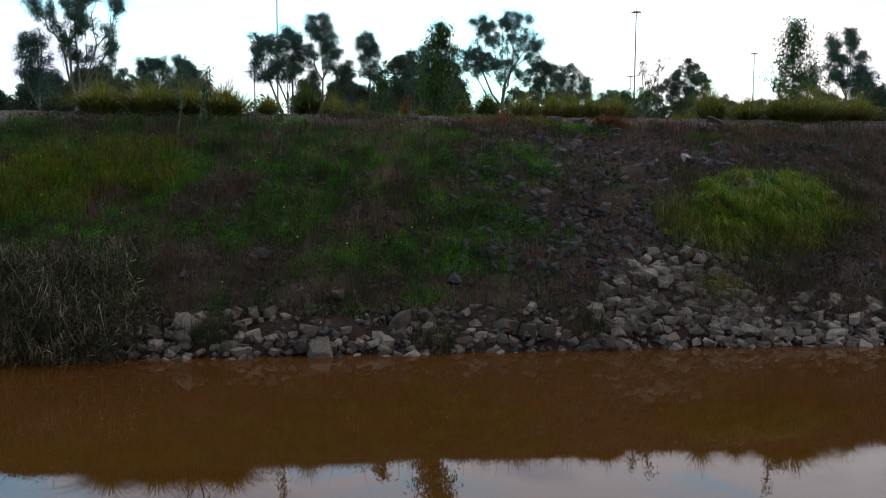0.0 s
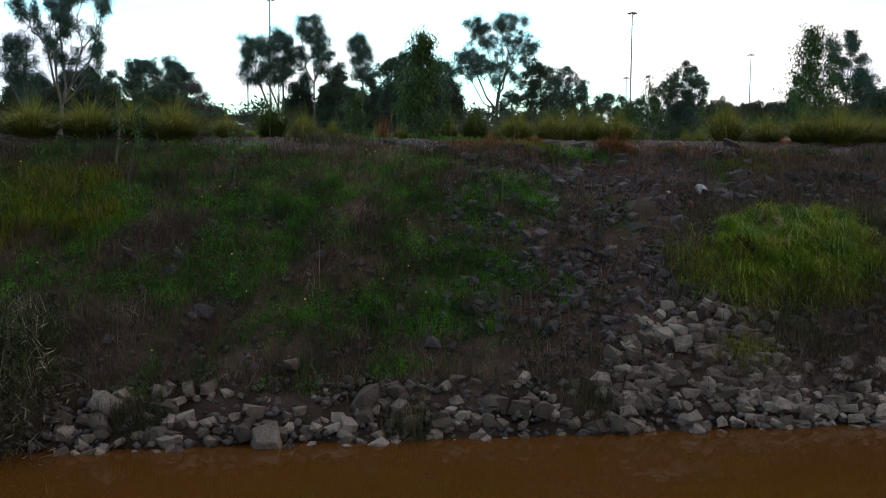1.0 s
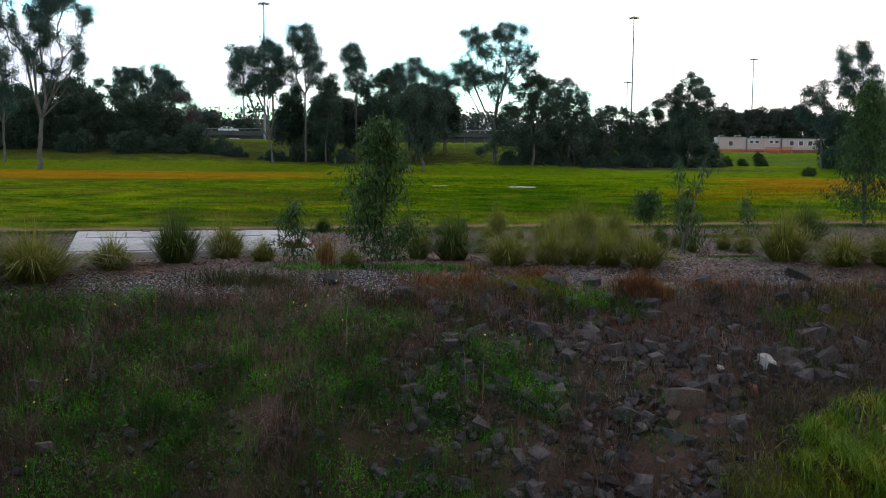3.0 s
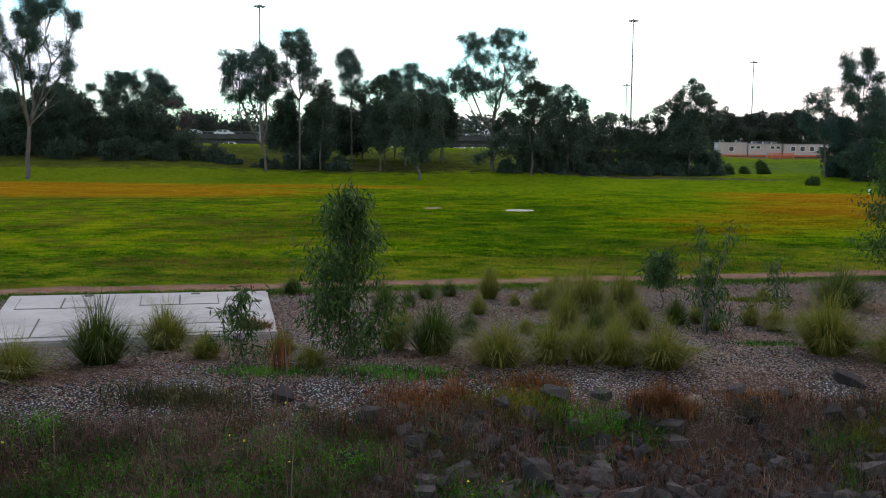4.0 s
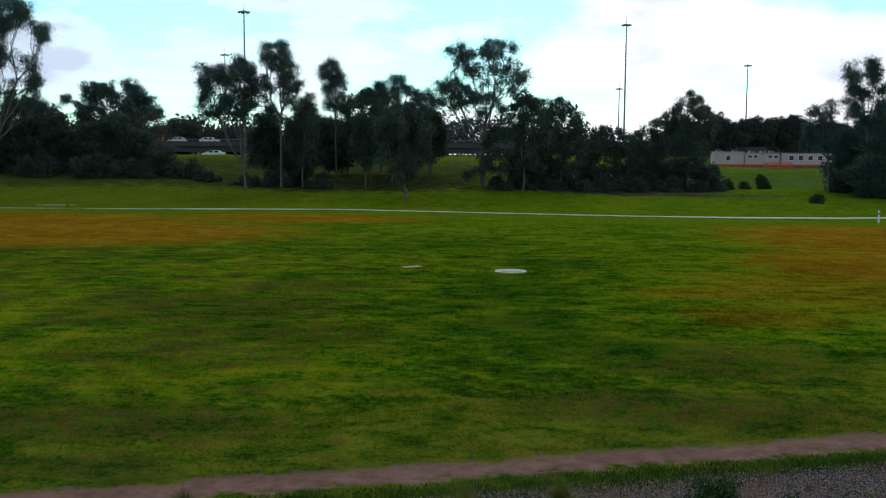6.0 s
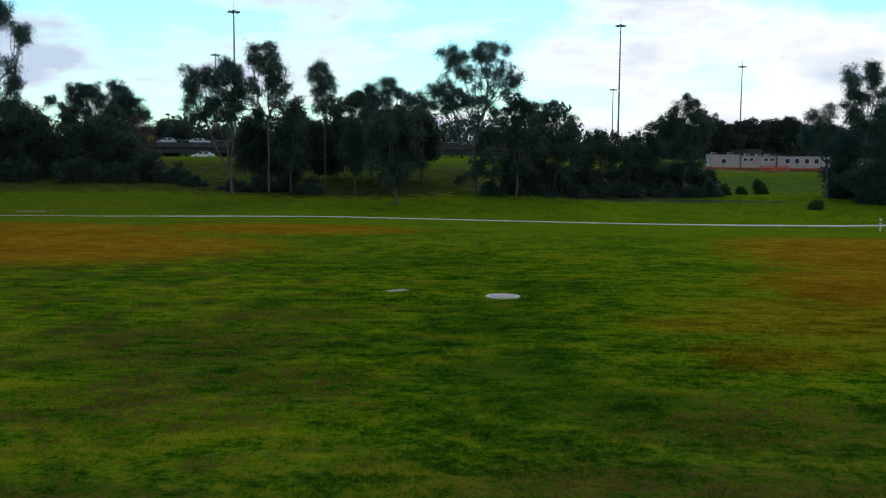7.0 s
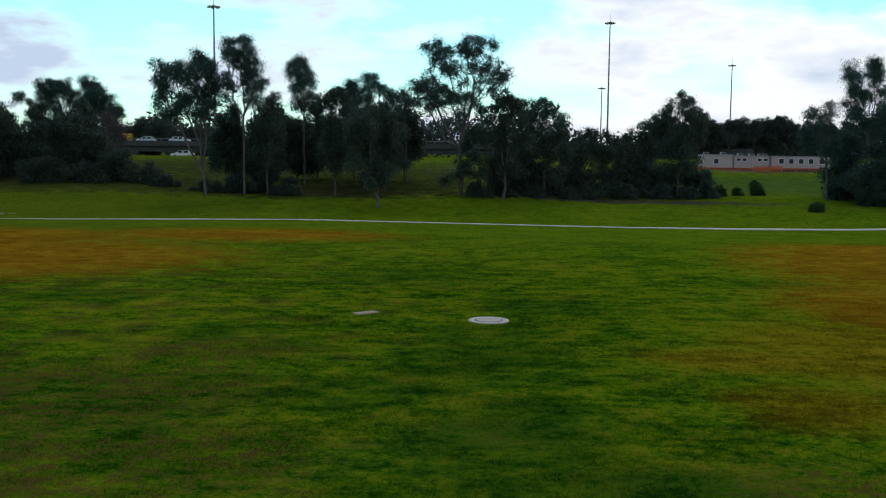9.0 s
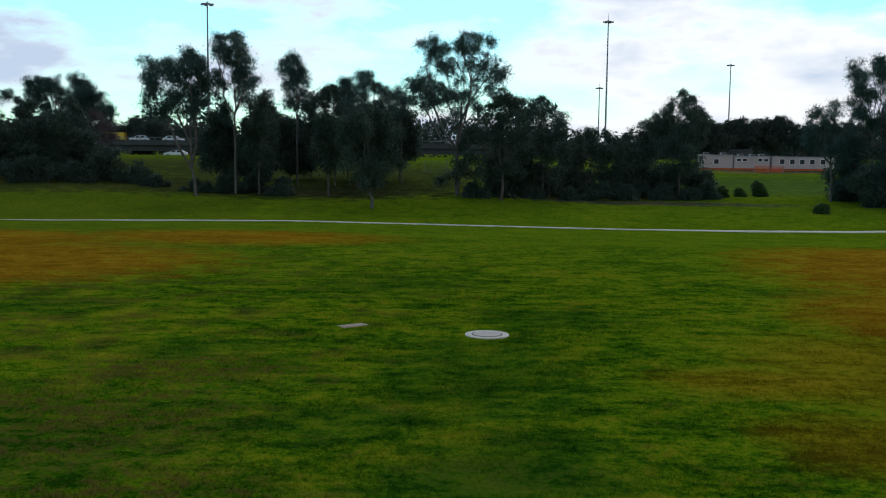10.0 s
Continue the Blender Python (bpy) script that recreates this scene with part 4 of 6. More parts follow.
# dark thicket at the western edge of the lawn, falling away to the east
for i, (x, y, w, h) in enumerate(((-28.6, 85, 3.4, 1.0), (-31.0, 86, 4.0, 1.7), (-33.4, 86, 4.4, 2.8), (-36.0, 87, 5.0, 4.0), (-38.6, 86, 5.0, 4.8), (-41.4, 87, 5.5, 5.2), (-44.5, 86, 5.5, 5.0), (-48.0, 87, 6.0, 5.0), (-51.5, 86, 6.0, 4.8), (-55.5, 86, 6.5, 5.2), (-60, 84, 7.0, 4.8), (-39.5, 94, 6.0, 6.2), (-45, 95, 6.0, 6.4), (-51, 94, 7.0, 6.4), (-58, 93, 7.0, 6.2), (-35.5, 84, 4.0, 1.6), (-40.0, 83, 5.0, 2.2), (-45.5, 83, 5.0, 2.4))):
    shrub(x, y, w, h + (1.0 if h > 3.5 else 0.2), "tall dark thicket shrub at edge of lawn", M_DARK, 70 + i, base=0.0)
# darker small trees that close the gaps between and behind the gums
for i, (x, y, w, h) in enumerate(((-23.4, 88, 4.6, 7.4), (-19.6, 87, 4.2, 7.8), (-12.4, 90, 4.0, 6.6), (-8.4, 89, 4.8, 7.0), (-17.6, 94, 5.0, 7.2), (-10.4, 94, 5.0, 7.6), (-6.4, 95, 5.2, 7.6), (-21.0, 97, 4.2, 8.6), (-16.0, 98, 4.0, 9.2), (-12.2, 99, 4.2, 9.6), (-9.0, 98, 4.0, 8.8), (4.8, 87, 4.0, 7.0), (7.6, 90, 3.6, 5.6), (10.6, 91, 3.4, 4.4), (16.6, 95, 3.4, 4.2), (19.8, 95, 3.2, 5.0), (23.8, 93, 3.0, 3.6), (38.6, 84.5, 4.5, 6.5), (41.8, 83.5, 5.5, 7.5), (43.5, 90, 7.0, 7.5), (46.5, 87, 6.0, 6.0), (37.4, 90, 5.0, 5.0))):
    shrub(x, y, w, h, "dense dark small tree between taller gums", M_DARK, 140 + i, name="small_tree", category="tree", base=0.48 if -15 < x < 3 else 0.26 if x < 3 else 0.06, stem=0.3)
# understorey below the gums
for i, (x, y, w, h) in enumerate(((-24.0, 83, 4.0, 1.2), (-21.0, 83, 4.0, 1.7), (-18.0, 84, 4.0, 2.2), (-16.4, 81, 2.0, 1.1), (1.4, 83, 2.2, 1.7), (3.8, 84, 2.4, 1.8), (6.8, 84.5, 2.0, 1.7), (10.0, 85, 2.0, 1.5), (12.2, 86, 1.8, 1.6), (15.6, 87, 2.0, 1.6), (19.4, 88, 1.8, 1.7), (22.0, 88, 1.6, 1.5), (24.0, 89, 2.0, 1.8), (5.2, 86, 3.0, 3.0), (8.6, 88, 3.2, 2.8), (11.2, 89, 3.0, 3.2), (13.8, 89, 3.0, 2.6), (16.6, 91, 3.2, 3.2), (20.6, 91, 3.0, 2.6), (23.0, 92, 2.6, 3.0))):
    shrub(x, y, w, h, "dark understorey bush beneath gum trees", M_DARK, 90 + i, base=0.0, leaf=(0.18, 0.09), clump=0.35)
for i, (x, y, w, h) in enumerate(((26.1, 92.1, 1.4, 1.6), (28.1, 92.7, 1.3, 0.9), (30.6, 94.5, 1.4, 1.8), (24.3, 91.5, 1.2, 1.3), (31.4, 79.2, 0.9, 0.9))):
    shrub(x, y, w, h, "small rounded green bush on grass slope", M_SAPLING, 120 + i, leaf=(0.14, 0.07), clump=0.28)


# ---- paths and concrete ----
def footpath():
    xs = np.linspace(-60, 60, 121)
    yc = np.interp(xs, (-60, -30, -20, -10, 0, 10, 20, 28, 60), (50, 59.4, 62.2, 63.8, 64.4, 65.1, 66.6, 68.2, 75))
    w = 0.5
    lo, hi = yc - w, yc + w
    rows = [np.stack([xs, a, land(xs, a) + b], 1) for a, b in ((lo, -0.05), (lo, 0.035), (hi, 0.035), (hi, -0.05))]
    v = np.concatenate(rows)
    n = len(xs)
    i = np.arange(n - 1)
    q = np.concatenate([np.stack([i + a * n, i + 1 + a * n, i + 1 + b * n, i + b * n], 1) for a, b in ((0, 1), (1, 2), (2, 3))])
    tagged(part("path", mesh_of("path", v, q), M_PATH), "narrow pale concrete footpath across the lawn", "path", kind="structure")


footpath()


def quad_prism(bm, corners, z0, z1):
    lo = [bm.verts.new((x, y, z0)) for x, y in corners]
    hi = [bm.verts.new((x, y, z1)) for x, y in corners]
    bm.faces.new(hi)
    bm.faces.new(lo[::-1])
    for i in range(len(corners)):
        j = (i + 1) % len(corners)
        bm.faces.new((lo[i], lo[j], hi[j], hi[i]))
    bmesh.ops.recalc_face_normals(bm, faces=bm.faces[:])
    return bm


SLAB = np.array([(-6.78, -5.86), (-3.32, -4.86), (-2.40, -8.20), (-5.40, -9.30)])


def on_slab(u, v):
    """u from the far west corner eastwards, v towards the river, both 0 to 1."""
    a, b, c, d = SLAB
    return tuple((a * (1 - u) + b * u) * (1 - v) + (d * (1 - u) + c * u) * v)


def slab():
    thing = tagged(new("concrete_slab"), "pale concrete slab with recessed access hatches beside gravel", "slab")
    z = -0.085
    bm = quad_prism(bmesh.new(), [tuple(c) for c in SLAB[::-1]], -0.35, z)
    top = [e for e in bm.edges if all(v.co.z > -0.2 for v in e.verts)]
    bmesh.ops.bevel(bm, geom=top, offset=0.02, segments=2, affect="EDGES")
    part("slab_body", bm, M_CONCRETE, thing)
    hatch = []
    for u0, u1, v0, v1, split in ((0.50, 0.80, 0.08, 0.34, 2), (0.05, 0.38, 0.10, 0.36, 2), (0.35, 0.86, 0.60, 0.78, 2), (0.35, 0.86, 0.79, 0.96, 2), (-0.0, 0.32, 0.58, 0.94, 2)):
        for k in range(split):
            a, b = u0 + (u1 - u0) * k / split, u0 + (u1 - u0) * (k + 1) / split
            bm = quad_prism(bmesh.new(), [on_slab(p, q) for p, q in ((a, v1), (b, v1), (b, v0), (a, v0))], z - 0.01, z + 0.004)
            joint = part("hatch_joint", bm, M_GROOVE, thing)
            e = 0.0035
            bm = quad_prism(bmesh.new(), [on_slab(p, q) for p, q in ((a + e, v1 - e), (b - e, v1 - e), (b - e, v0 + e), (a + e, v0 + e))], z - 0.005, z + 0.009)
            part("hatch_lid", bm, M_CONCRETE, thing)
    for u, v in ((0.71, 0.06), (0.95, 0.30), (0.90, 0.76), (0.93, 0.86), (0.30, 0.05)):
        x, y = on_slab(u, v)
        bm = bmesh.new()
        bmesh.ops.create_cone(bm, cap_ends=True, segments=14, radius1=0.07, radius2=0.065, depth=0.016, matrix=pose(x, y, z + 0.006))
        part("lifting_ring", bm, M_GROOVE, thing, "dark lifting point")


slab()


def disc(bm, r0, r1, z0, z1, seg=40):
    bmesh.ops.create_cone(bm, cap_ends=True, segments=seg, radius1=r0, radius2=r1, depth=z1 - z0, matrix=pose(0, 0, (z0 + z1) / 2))
    return bm


def manhole():
    thing = tagged(new("manhole"), "round concrete manhole surround with paler lid in lawn", "manhole")
    thing.location = (0.98, 16.36, float(land(0.98, 16.36)))
    part("surround", disc(bmesh.new(), 0.53, 0.51, -0.05, 0.028), M_RING, thing)
    part("joint", disc(bmesh.new(), 0.36, 0.36, 0.01, 0.032), M_GROOVE, thing)
    part("lid", disc(bmesh.new(), 0.335, 0.33, 0.01, 0.037), M_PITLID, thing, "pinkish grey concrete lid")


M_PITLID = surface("pinkish_grey_lid", (0.44, 0.375, 0.315), (0.52, 0.45, 0.38), 3, 0.8)
M_RING = surface("cream_concrete_ring", (0.54, 0.475, 0.37), (0.64, 0.57, 0.45), 3, 0.85)
M_PITBROWN = surface("weathered_pit_lid", (0.30, 0.22, 0.15), (0.38, 0.29, 0.20), 5, 0.8)
manhole()
pit = tagged(new("pit_cover"), "small weathered brown rectangular pit cover in lawn", "cover")
pit.matrix_world = pose(-2.27, 17.35, 0.0, 0, 0, 38)
part("frame", boxed(-0.36, -0.17, -0.05, 0.36, 0.17, 0.016, bevel=0.01), M_PITBROWN, pit)
part("lid", boxed(-0.31, -0.12, 0.0, 0.31, 0.12, 0.024, bevel=0.008), M_PITBROWN, pit)
# a shallow concrete drain in the hollow by the western trees
drain = tagged(new("drain_cover"), "low weathered concrete drain in far lawn", "cover")
drain.matrix_world = pose(-36.4, 66.5, float(land(-36.4, 66.5)), 0, 0, 14)
part("kerb", boxed(-0.9, -0.12, -0.1, 0.7, 0.12, 0.07, bevel=0.03), M_PITBROWN, drain)
part("lid", boxed(-1.7, 0.30, -0.1, -0.9, 0.6, 0.04, bevel=0.02), M_PITBROWN, drain)
part("kerb", boxed(0.9, 0.4, -0.1, 1.5, 0.5, 0.04, bevel=0.02), M_PITBROWN, drain)

post = tagged(new("marker_post"), "short white marker post beside footpath", "post")
post.location = (31.4, 64.3, float(land(31.4, 64.3)))
part("post", boxed(-0.06, -0.06, -0.1, 0.06, 0.06, 0.92, bevel=0.012), M_WHITE, post)
part("cap", boxed(-0.075, -0.075, 0.90, 0.075, 0.075, 0.98, bevel=0.012), M_WHITE, post)
part("band", boxed(-0.064, -0.064, 0.66, 0.064, 0.064, 0.76), M_RUBBER, post, "dark band")


# ---- freeway: masts, overpass, cars ----
def mast(x, y, top, arms, label):
    z0 = float(land(x, y)) - 0.2
    thing = tagged(new("light_mast"), label, "light mast")
    thing.location = (x, y, z0)
    h = top - z0
    v, q = tube([(0, 0, 0), (0, 0, h * 0.5), (0, 0, h)], (0.24, 0.18, 0.11), 10)
    part("pole", mesh_of("pole", v, q), M_STEEL, thing, smooth=True)
    v, q = tube([(0, 0, h), (0, 0, h + 1.6)], (0.05, 0.02), 5)
    part("lightning_rod", mesh_of("rod", v, q), M_STEEL, thing)
    part("head_ring", disc(bmesh.new(), 0.45, 0.3, h - 0.45, h - 0.1, 14), M_STEEL, thing)
    for k in range(arms):
        a = math.tau * k / arms
        bm = boxed(0.3, -0.04, h - 0.33, 0.8, 0.04, h - 0.25)
        bmesh.ops.rotate(bm, cent=(0, 0, 0), matrix=Matrix.Rotation(a, 3, "Z"), verts=bm.verts[:])
        arm = part("arm", bm, M_STEEL, thing)
        bm = boxed(0.65, -0.22, h - 0.55, 1.15, 0.22, h - 0.25, bevel=0.04)
        bmesh.ops.rotate(bm, cent=(0, 0, 0), matrix=Matrix.Rotation(a, 3, "Z"), verts=bm.verts[:])
        part("floodlight", bm, M_SHEDROOF, arm)


for x, y, top in ((-45.4, 167.6, 30.5), (30.9, 208.4, 33.6), (75.4, 275.4, 30.9), (40.0, 287.0, 24.9), (-66.0, 230.0, 29.0)):
    mast(x, y, top, 6, "tall grey steel high-mast floodlight pole beside freeway")


def overpass():
    thing = tagged(new("overpass"), "long concrete freeway overpass with girders darkened for shade", "bridge")
    x0, x1, y0, y1 = -105.0, 40.0, 205.0, 221.0
    z = 6.25
    part("deck", boxed(x0, y0, z - 0.5, x1, y1, z), M_TARMAC, thing)
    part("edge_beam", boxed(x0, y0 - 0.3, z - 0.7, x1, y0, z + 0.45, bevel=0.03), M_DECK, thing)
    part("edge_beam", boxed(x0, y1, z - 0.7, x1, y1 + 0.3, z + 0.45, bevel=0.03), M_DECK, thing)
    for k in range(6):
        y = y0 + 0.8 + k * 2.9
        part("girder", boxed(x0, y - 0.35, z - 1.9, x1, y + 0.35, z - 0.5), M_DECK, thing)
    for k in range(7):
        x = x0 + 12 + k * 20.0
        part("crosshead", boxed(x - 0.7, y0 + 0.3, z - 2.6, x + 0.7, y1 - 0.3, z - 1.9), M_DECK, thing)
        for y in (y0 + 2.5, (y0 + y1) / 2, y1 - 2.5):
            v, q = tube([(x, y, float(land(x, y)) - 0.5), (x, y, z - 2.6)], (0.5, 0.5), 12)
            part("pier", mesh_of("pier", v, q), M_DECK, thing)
    for k in range(36):
        x = x0 + 2 + k * 4.0
        rail = part("rail_post", boxed(x - 0.06, y0 - 0.2, z + 0.45, x + 0.06, y0 - 0.08, z + 0.95), M_STEEL, thing)
    part("rail", boxed(x0, y0 - 0.2, z + 0.86, x1, y0 - 0.08, z + 0.98), M_STEEL, thing)
    for xx, d in ((x0, -22.0), (x1, 22.0)):
        a, b = sorted((xx, xx + d))
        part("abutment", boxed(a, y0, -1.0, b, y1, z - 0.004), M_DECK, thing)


overpass()


def car(x, y, z, paint, label, heading=0.0, van=False, name="car"):
    thing = tagged(new(name), label, name)
    thing.matrix_world = pose(x, y, z, 0, 0, heading)
    length, width = (5.6, 1.95) if van else (4.5, 1.8)
    low = [(0, 0.32), (0, 0.75), (0.12 * length, 0.92), (0.3 * length, 0.98), (0.97 * length, 1.0), (length, 0.8), (length, 0.32)]
    cabin = [(0.02 * length, 0.9), (0.08 * length, 2.05), (0.97 * length, 2.05), (length, 0.9)] if van else [(0.2 * length, 0.94), (0.36 * length, 1.42), (0.74 * length, 1.45), (0.93 * length, 0.98)]

    def profile(pts, w):
        bm = bmesh.new()
        a = [bm.verts.new((px - length / 2, -w / 2, pz)) for px, pz in pts]
        b = [bm.verts.new((px - length / 2, w / 2, pz)) for px, pz in pts]
        bm.faces.new(a)
        bm.faces.new(b[::-1])
        for i in range(len(pts)):
            j = (i + 1) % len(pts)
            bm.faces.new((a[j], a[i], b[i], b[j]))
        bmesh.ops.recalc_face_normals(bm, faces=bm.faces[:])
        bmesh.ops.bevel(bm, geom=bm.edges[:], offset=0.05, segments=2, affect="EDGES")
        return bm

    part("body", profile(low, width), paint, thing)
    part("cabin", profile(cabin, width * 0.9), paint, thing)
    for s in (-1, 1):
        y1 = s * (width * 0.45 + 0.004)
        a, b = (0.35, 0.62) if not van else (0.10, 0.28)
        for p0, p1 in (((0.30, 0.50), (0.53, 0.76)) if not van else ((0.08, 0.24), (0.27, 0.6))):
            zl, zh = (1.0, 1.36) if not van else (1.2, 1.8)
            part("side_window", boxed(p0 * length - length / 2 + 0.12, y1 - 0.01, zl, p1 * length - length / 2, y1 + 0.01, zh), M_GLASS, thing)
        for u in (0.19, 0.81):
            bm = bmesh.new()
            bmesh.ops.create_cone(bm, cap_ends=True, segments=18, radius1=0.32, radius2=0.32, depth=0.22, matrix=pose(u * length - length / 2, s * (width / 2 - 0.1), 0.32, 90))
            tyre = part("wheel", bm, M_RUBBER, thing)
            bm = bmesh.new()
            bmesh.ops.create_cone(bm, cap_ends=True, segments=14, radius1=0.2, radius2=0.2, depth=0.02, matrix=pose(u * length - length / 2, s * (width / 2 + 0.015), 0.32, 90))
            part("rim", bm, M_SILVER, tyre)
    for s in (-1, 1):
        part("headlight", boxed(-length / 2 - 0.02, s * width * 0.36 - 0.15, 0.62, -length / 2 + 0.1, s * width * 0.36 + 0.15, 0.76), M_WHITE, thing)
        part("tail_light", boxed(length / 2 - 0.1, s * width * 0.38 - 0.12, 0.7, length / 2 + 0.02, s * width * 0.38 + 0.12, 0.86), M_ORANGE, thing)


car(-71.2, 208.0, 6.25, M_WHITE, "white station wagon on freeway overpass")
car(-63.9, 208.2, 6.25, M_WHITE, "white sedan car on freeway overpass", 180)
car(-75.4, 212.0, 6.25, M_SILVER, "silver car on freeway overpass")
car(-28.0, 208.0, 6.25, M_WHITE, "white car on freeway overpass")
car(-77.6, 209, 6.25, M_YELLOWP, "yellow van on freeway overpass", 0, True, "van")
car(-56.5, 185.0, float(land(-56.5, 185)), M_WHITE, "white car on road below overpass", 8)
car(18.6, 104.0, float(land(18.6, 104)), M_BLUEP, "blue van parked behind trees", 20, True, "van")
car(24.0, 114.0, float(land(24, 114)), M_SILVER, "silver car parked behind trees", 10)
car(58.5, 138.0, float(land(58.5, 138)), M_WHITE, "white car beside site offices", 30)


def site_office(x0, x1, y, z, high, windows, label, high_windows=(), vents=()):
    thing = tagged(new("site_office"), label, "site office")
    thing.location = (x0, y, z)
    w = x1 - x0
    part("wall", boxed(0, 0, 0.25, w, 3.0, high, bevel=0.02), M_SHED, thing)
    part("roof", boxed(-0.06, -0.08, high, w + 0.06, 3.08, high + 0.12, bevel=0.02), M_SHEDROOF, thing)
    part("skirt", boxed(0.05, 0.05, -0.4, w - 0.05, 2.95, 0.25), M_GROOVE, thing)
    for u in windows:
        frame_ob = part("window", boxed(u - 0.42, -0.05, 0.88, u + 0.42, 0.01, 1.75), M_WHITE, thing)
        part("pane", boxed(u - 0.34, -0.06, 0.96, u + 0.34, -0.045, 1.67), M_GLASS, frame_ob)
    for u in vents:
        unit_ob = part("air_conditioner", boxed(u - 0.4, 0.9, high + 0.1, u + 0.4, 1.6, high + 0.42, bevel=0.03), M_SHEDROOF, thing)
        part("grille", boxed(u - 0.3, 0.885, high + 0.16, u + 0.3, 0.9, high + 0.36), M_GROOVE, unit_ob)
    for u in high_windows:
        frame_ob = part("window", boxed(u - 0.36, -0.05, high - 0.75, u + 0.36, 0.01, high - 0.25), M_WHITE, thing)
        part("pane", boxed(u - 0.29, -0.06, high - 0.69, u + 0.29, -0.045, high - 0.31), M_GLASS, frame_ob)
    n = int(w / 2.4)
    for k in range(n + 1):
        part("trim", boxed(k * w / n - 0.04, -0.03, 0.25, k * w / n + 0.04, 0.0, high), M_SHEDROOF, thing)


zs = 2.4
M_RED = surface("red_plastic", (0.42, 0.035, 0.03), (0.50, 0.05, 0.04), 2, 0.5, 0.05)
site_office(36.4, 41.0, 143, zs, 2.25, (2.1,), "cream portable site office with flat roof", (), (0.8, 3.4))
site_office(41.2, 46.6, 143, zs, 2.1, (), "long cream portable site office beside fence", (0.7, 1.6, 3.9, 4.8), (1.2, 3.0, 4.4))
site_office(46.8, 56.2, 142.6, zs + 0.1, 1.98, (1.5, 3.0, 4.5, 6.0, 7.6), "cream portable site office with row of windows")


def safety_fence(x0, x1, y, rows=5):
    thing = tagged(new("safety_fence"), "orange plastic mesh safety fence before site offices", "fence")
    n = int((x1 - x0) / 2)
    for k in range(n + 1):
        x = x0 + (x1 - x0) * k / n
        z = float(land(x, y))
        part("post", boxed(x - 0.04, y - 0.04, z - 0.2, x + 0.04, y + 0.04, z + 0.15 + 0.17 * rows), M_STEEL, thing)
        if k < n:
            xb = x0 + (x1 - x0) * (k + 1) / n
            bm = bmesh.new()
            for r in range(rows):
                box(bm, x, y - 0.055, z + 0.15 + r * 0.17, xb, y - 0.045, z + 0.25 + r * 0.17)
            part("mesh_panel", bm, M_ORANGE, thing)


safety_fence(43.0, 47.2, 138.5)
safety_fence(35.0, 56.5, 141.0, 2)
barrier = tagged(new("safety_barrier"), "red plastic water-filled barrier beside site offices", "barrier")
barrier.location = (57.6, 134.0, float(land(57.6, 134)) - 0.02)
part("base", boxed(-1.0, -0.28, 0, 1.0, 0.28, 0.35, bevel=0.06), M_RED, barrier)
part("upright", boxed(-0.95, -0.14, 0.33, 0.95, 0.14, 0.95, bevel=0.05), M_RED, barrier)


def wire_fence(x0, x1, y, h, label):
    thing = tagged(new("wire_fence"), label, "fence")
    n = max(1, int((x1 - x0) / 2.5))
    for k in range(n + 1):
        x = x0 + (x1 - x0) * k / n
        z = float(land(x, y))
        v, q = tube([(x, y, z - 0.2), (x, y, z + h)], (0.03, 0.03), 6)
        part("post", mesh_of("post", v, q), M_STEEL, thing)
        if k < n:
            xb = x0 + (x1 - x0) * (k + 1) / n
            bm = bmesh.new()
            for r in range(9):
                zz = z + 0.05 + r * (h - 0.1) / 8
                box(bm, x, y - 0.006, zz - 0.006, xb, y + 0.006, zz + 0.006)
            for c in range(16):
                xx = x + (xb - x) * c / 16
                box(bm, xx - 0.006, y - 0.006, z, xx + 0.006, y + 0.006, z + h)
            part("wire_panel", bm, M_STEEL, thing)


wire_fence(-4.3, 6.0, 106, 1.5, "grey wire mesh fence on grass slope")

# far leaves lightened so that their colour holds the distance haze
M_FAR = leafy("far_foliage", [(0.2, (0.034, 0.046, 0.038)), (0.5, (0.055, 0.072, 0.058)), (0.8, (0.088, 0.108, 0.084))], clump=0.1)


def far_woods():
    rng = np.random.default_rng(5)
    pts = []
    for x in np.arange(-230, 260, 4.2):
        for row in range(2):
            y = rng.uniform(238, 330) + row * 120
            h = rng.uniform(7.0, 14.0) * (1.0 + 0.35 * row) * (0.35 if x > 30 else 1.0)
            z = float(land(x, y))
            n = rng.integers(3, 7)
            for _ in range(n):
                c = np.array([x + rng.normal(0, 2.2), y + rng.normal(0, 2), z + h * rng.uniform(0.35, 0.95)])
                pts.append(c + rng.normal(0, 1, (75, 3)) * (1.4, 1.4, 1.1))
            pts.append(np.array([x, y, z + h * 0.25]) + rng.normal(0, 1, (120, 3)) * (2.6, 1.5, h * 0.18))
    v, f = leaf_arrays(np.concatenate(pts), 1.3, 0.8, rng, 0.4, True)
    tagged(part("far_woods", mesh_of("far_woods", v, f), M_FAR), "distant dark tree belt beyond freeway", "woods", kind="stuff")


far_woods()


def far_tree(x, y, h, w, seed):
    rng = np.random.default_rng(seed)
    blobs = [(rng.uniform(-0.4, 0.4) * w, h * rng.uniform(0.55, 0.95), w * rng.uniform(0.16, 0.26)) for _ in range(9)]
    blobs += [(rng.uniform(-0.4, 0.4) * w, h * rng.uniform(0.3, 0.6), w * rng.uniform(0.18, 0.26)) for _ in range(6)]
    gum_tree(x, y, blobs, "distant dark gum tree beyond site offices", fork=0.35, leaf=(0.42, 0.17), clump=0.75, leaves=M_FAR, dark=True, trunk_r=0.25, seed=seed)


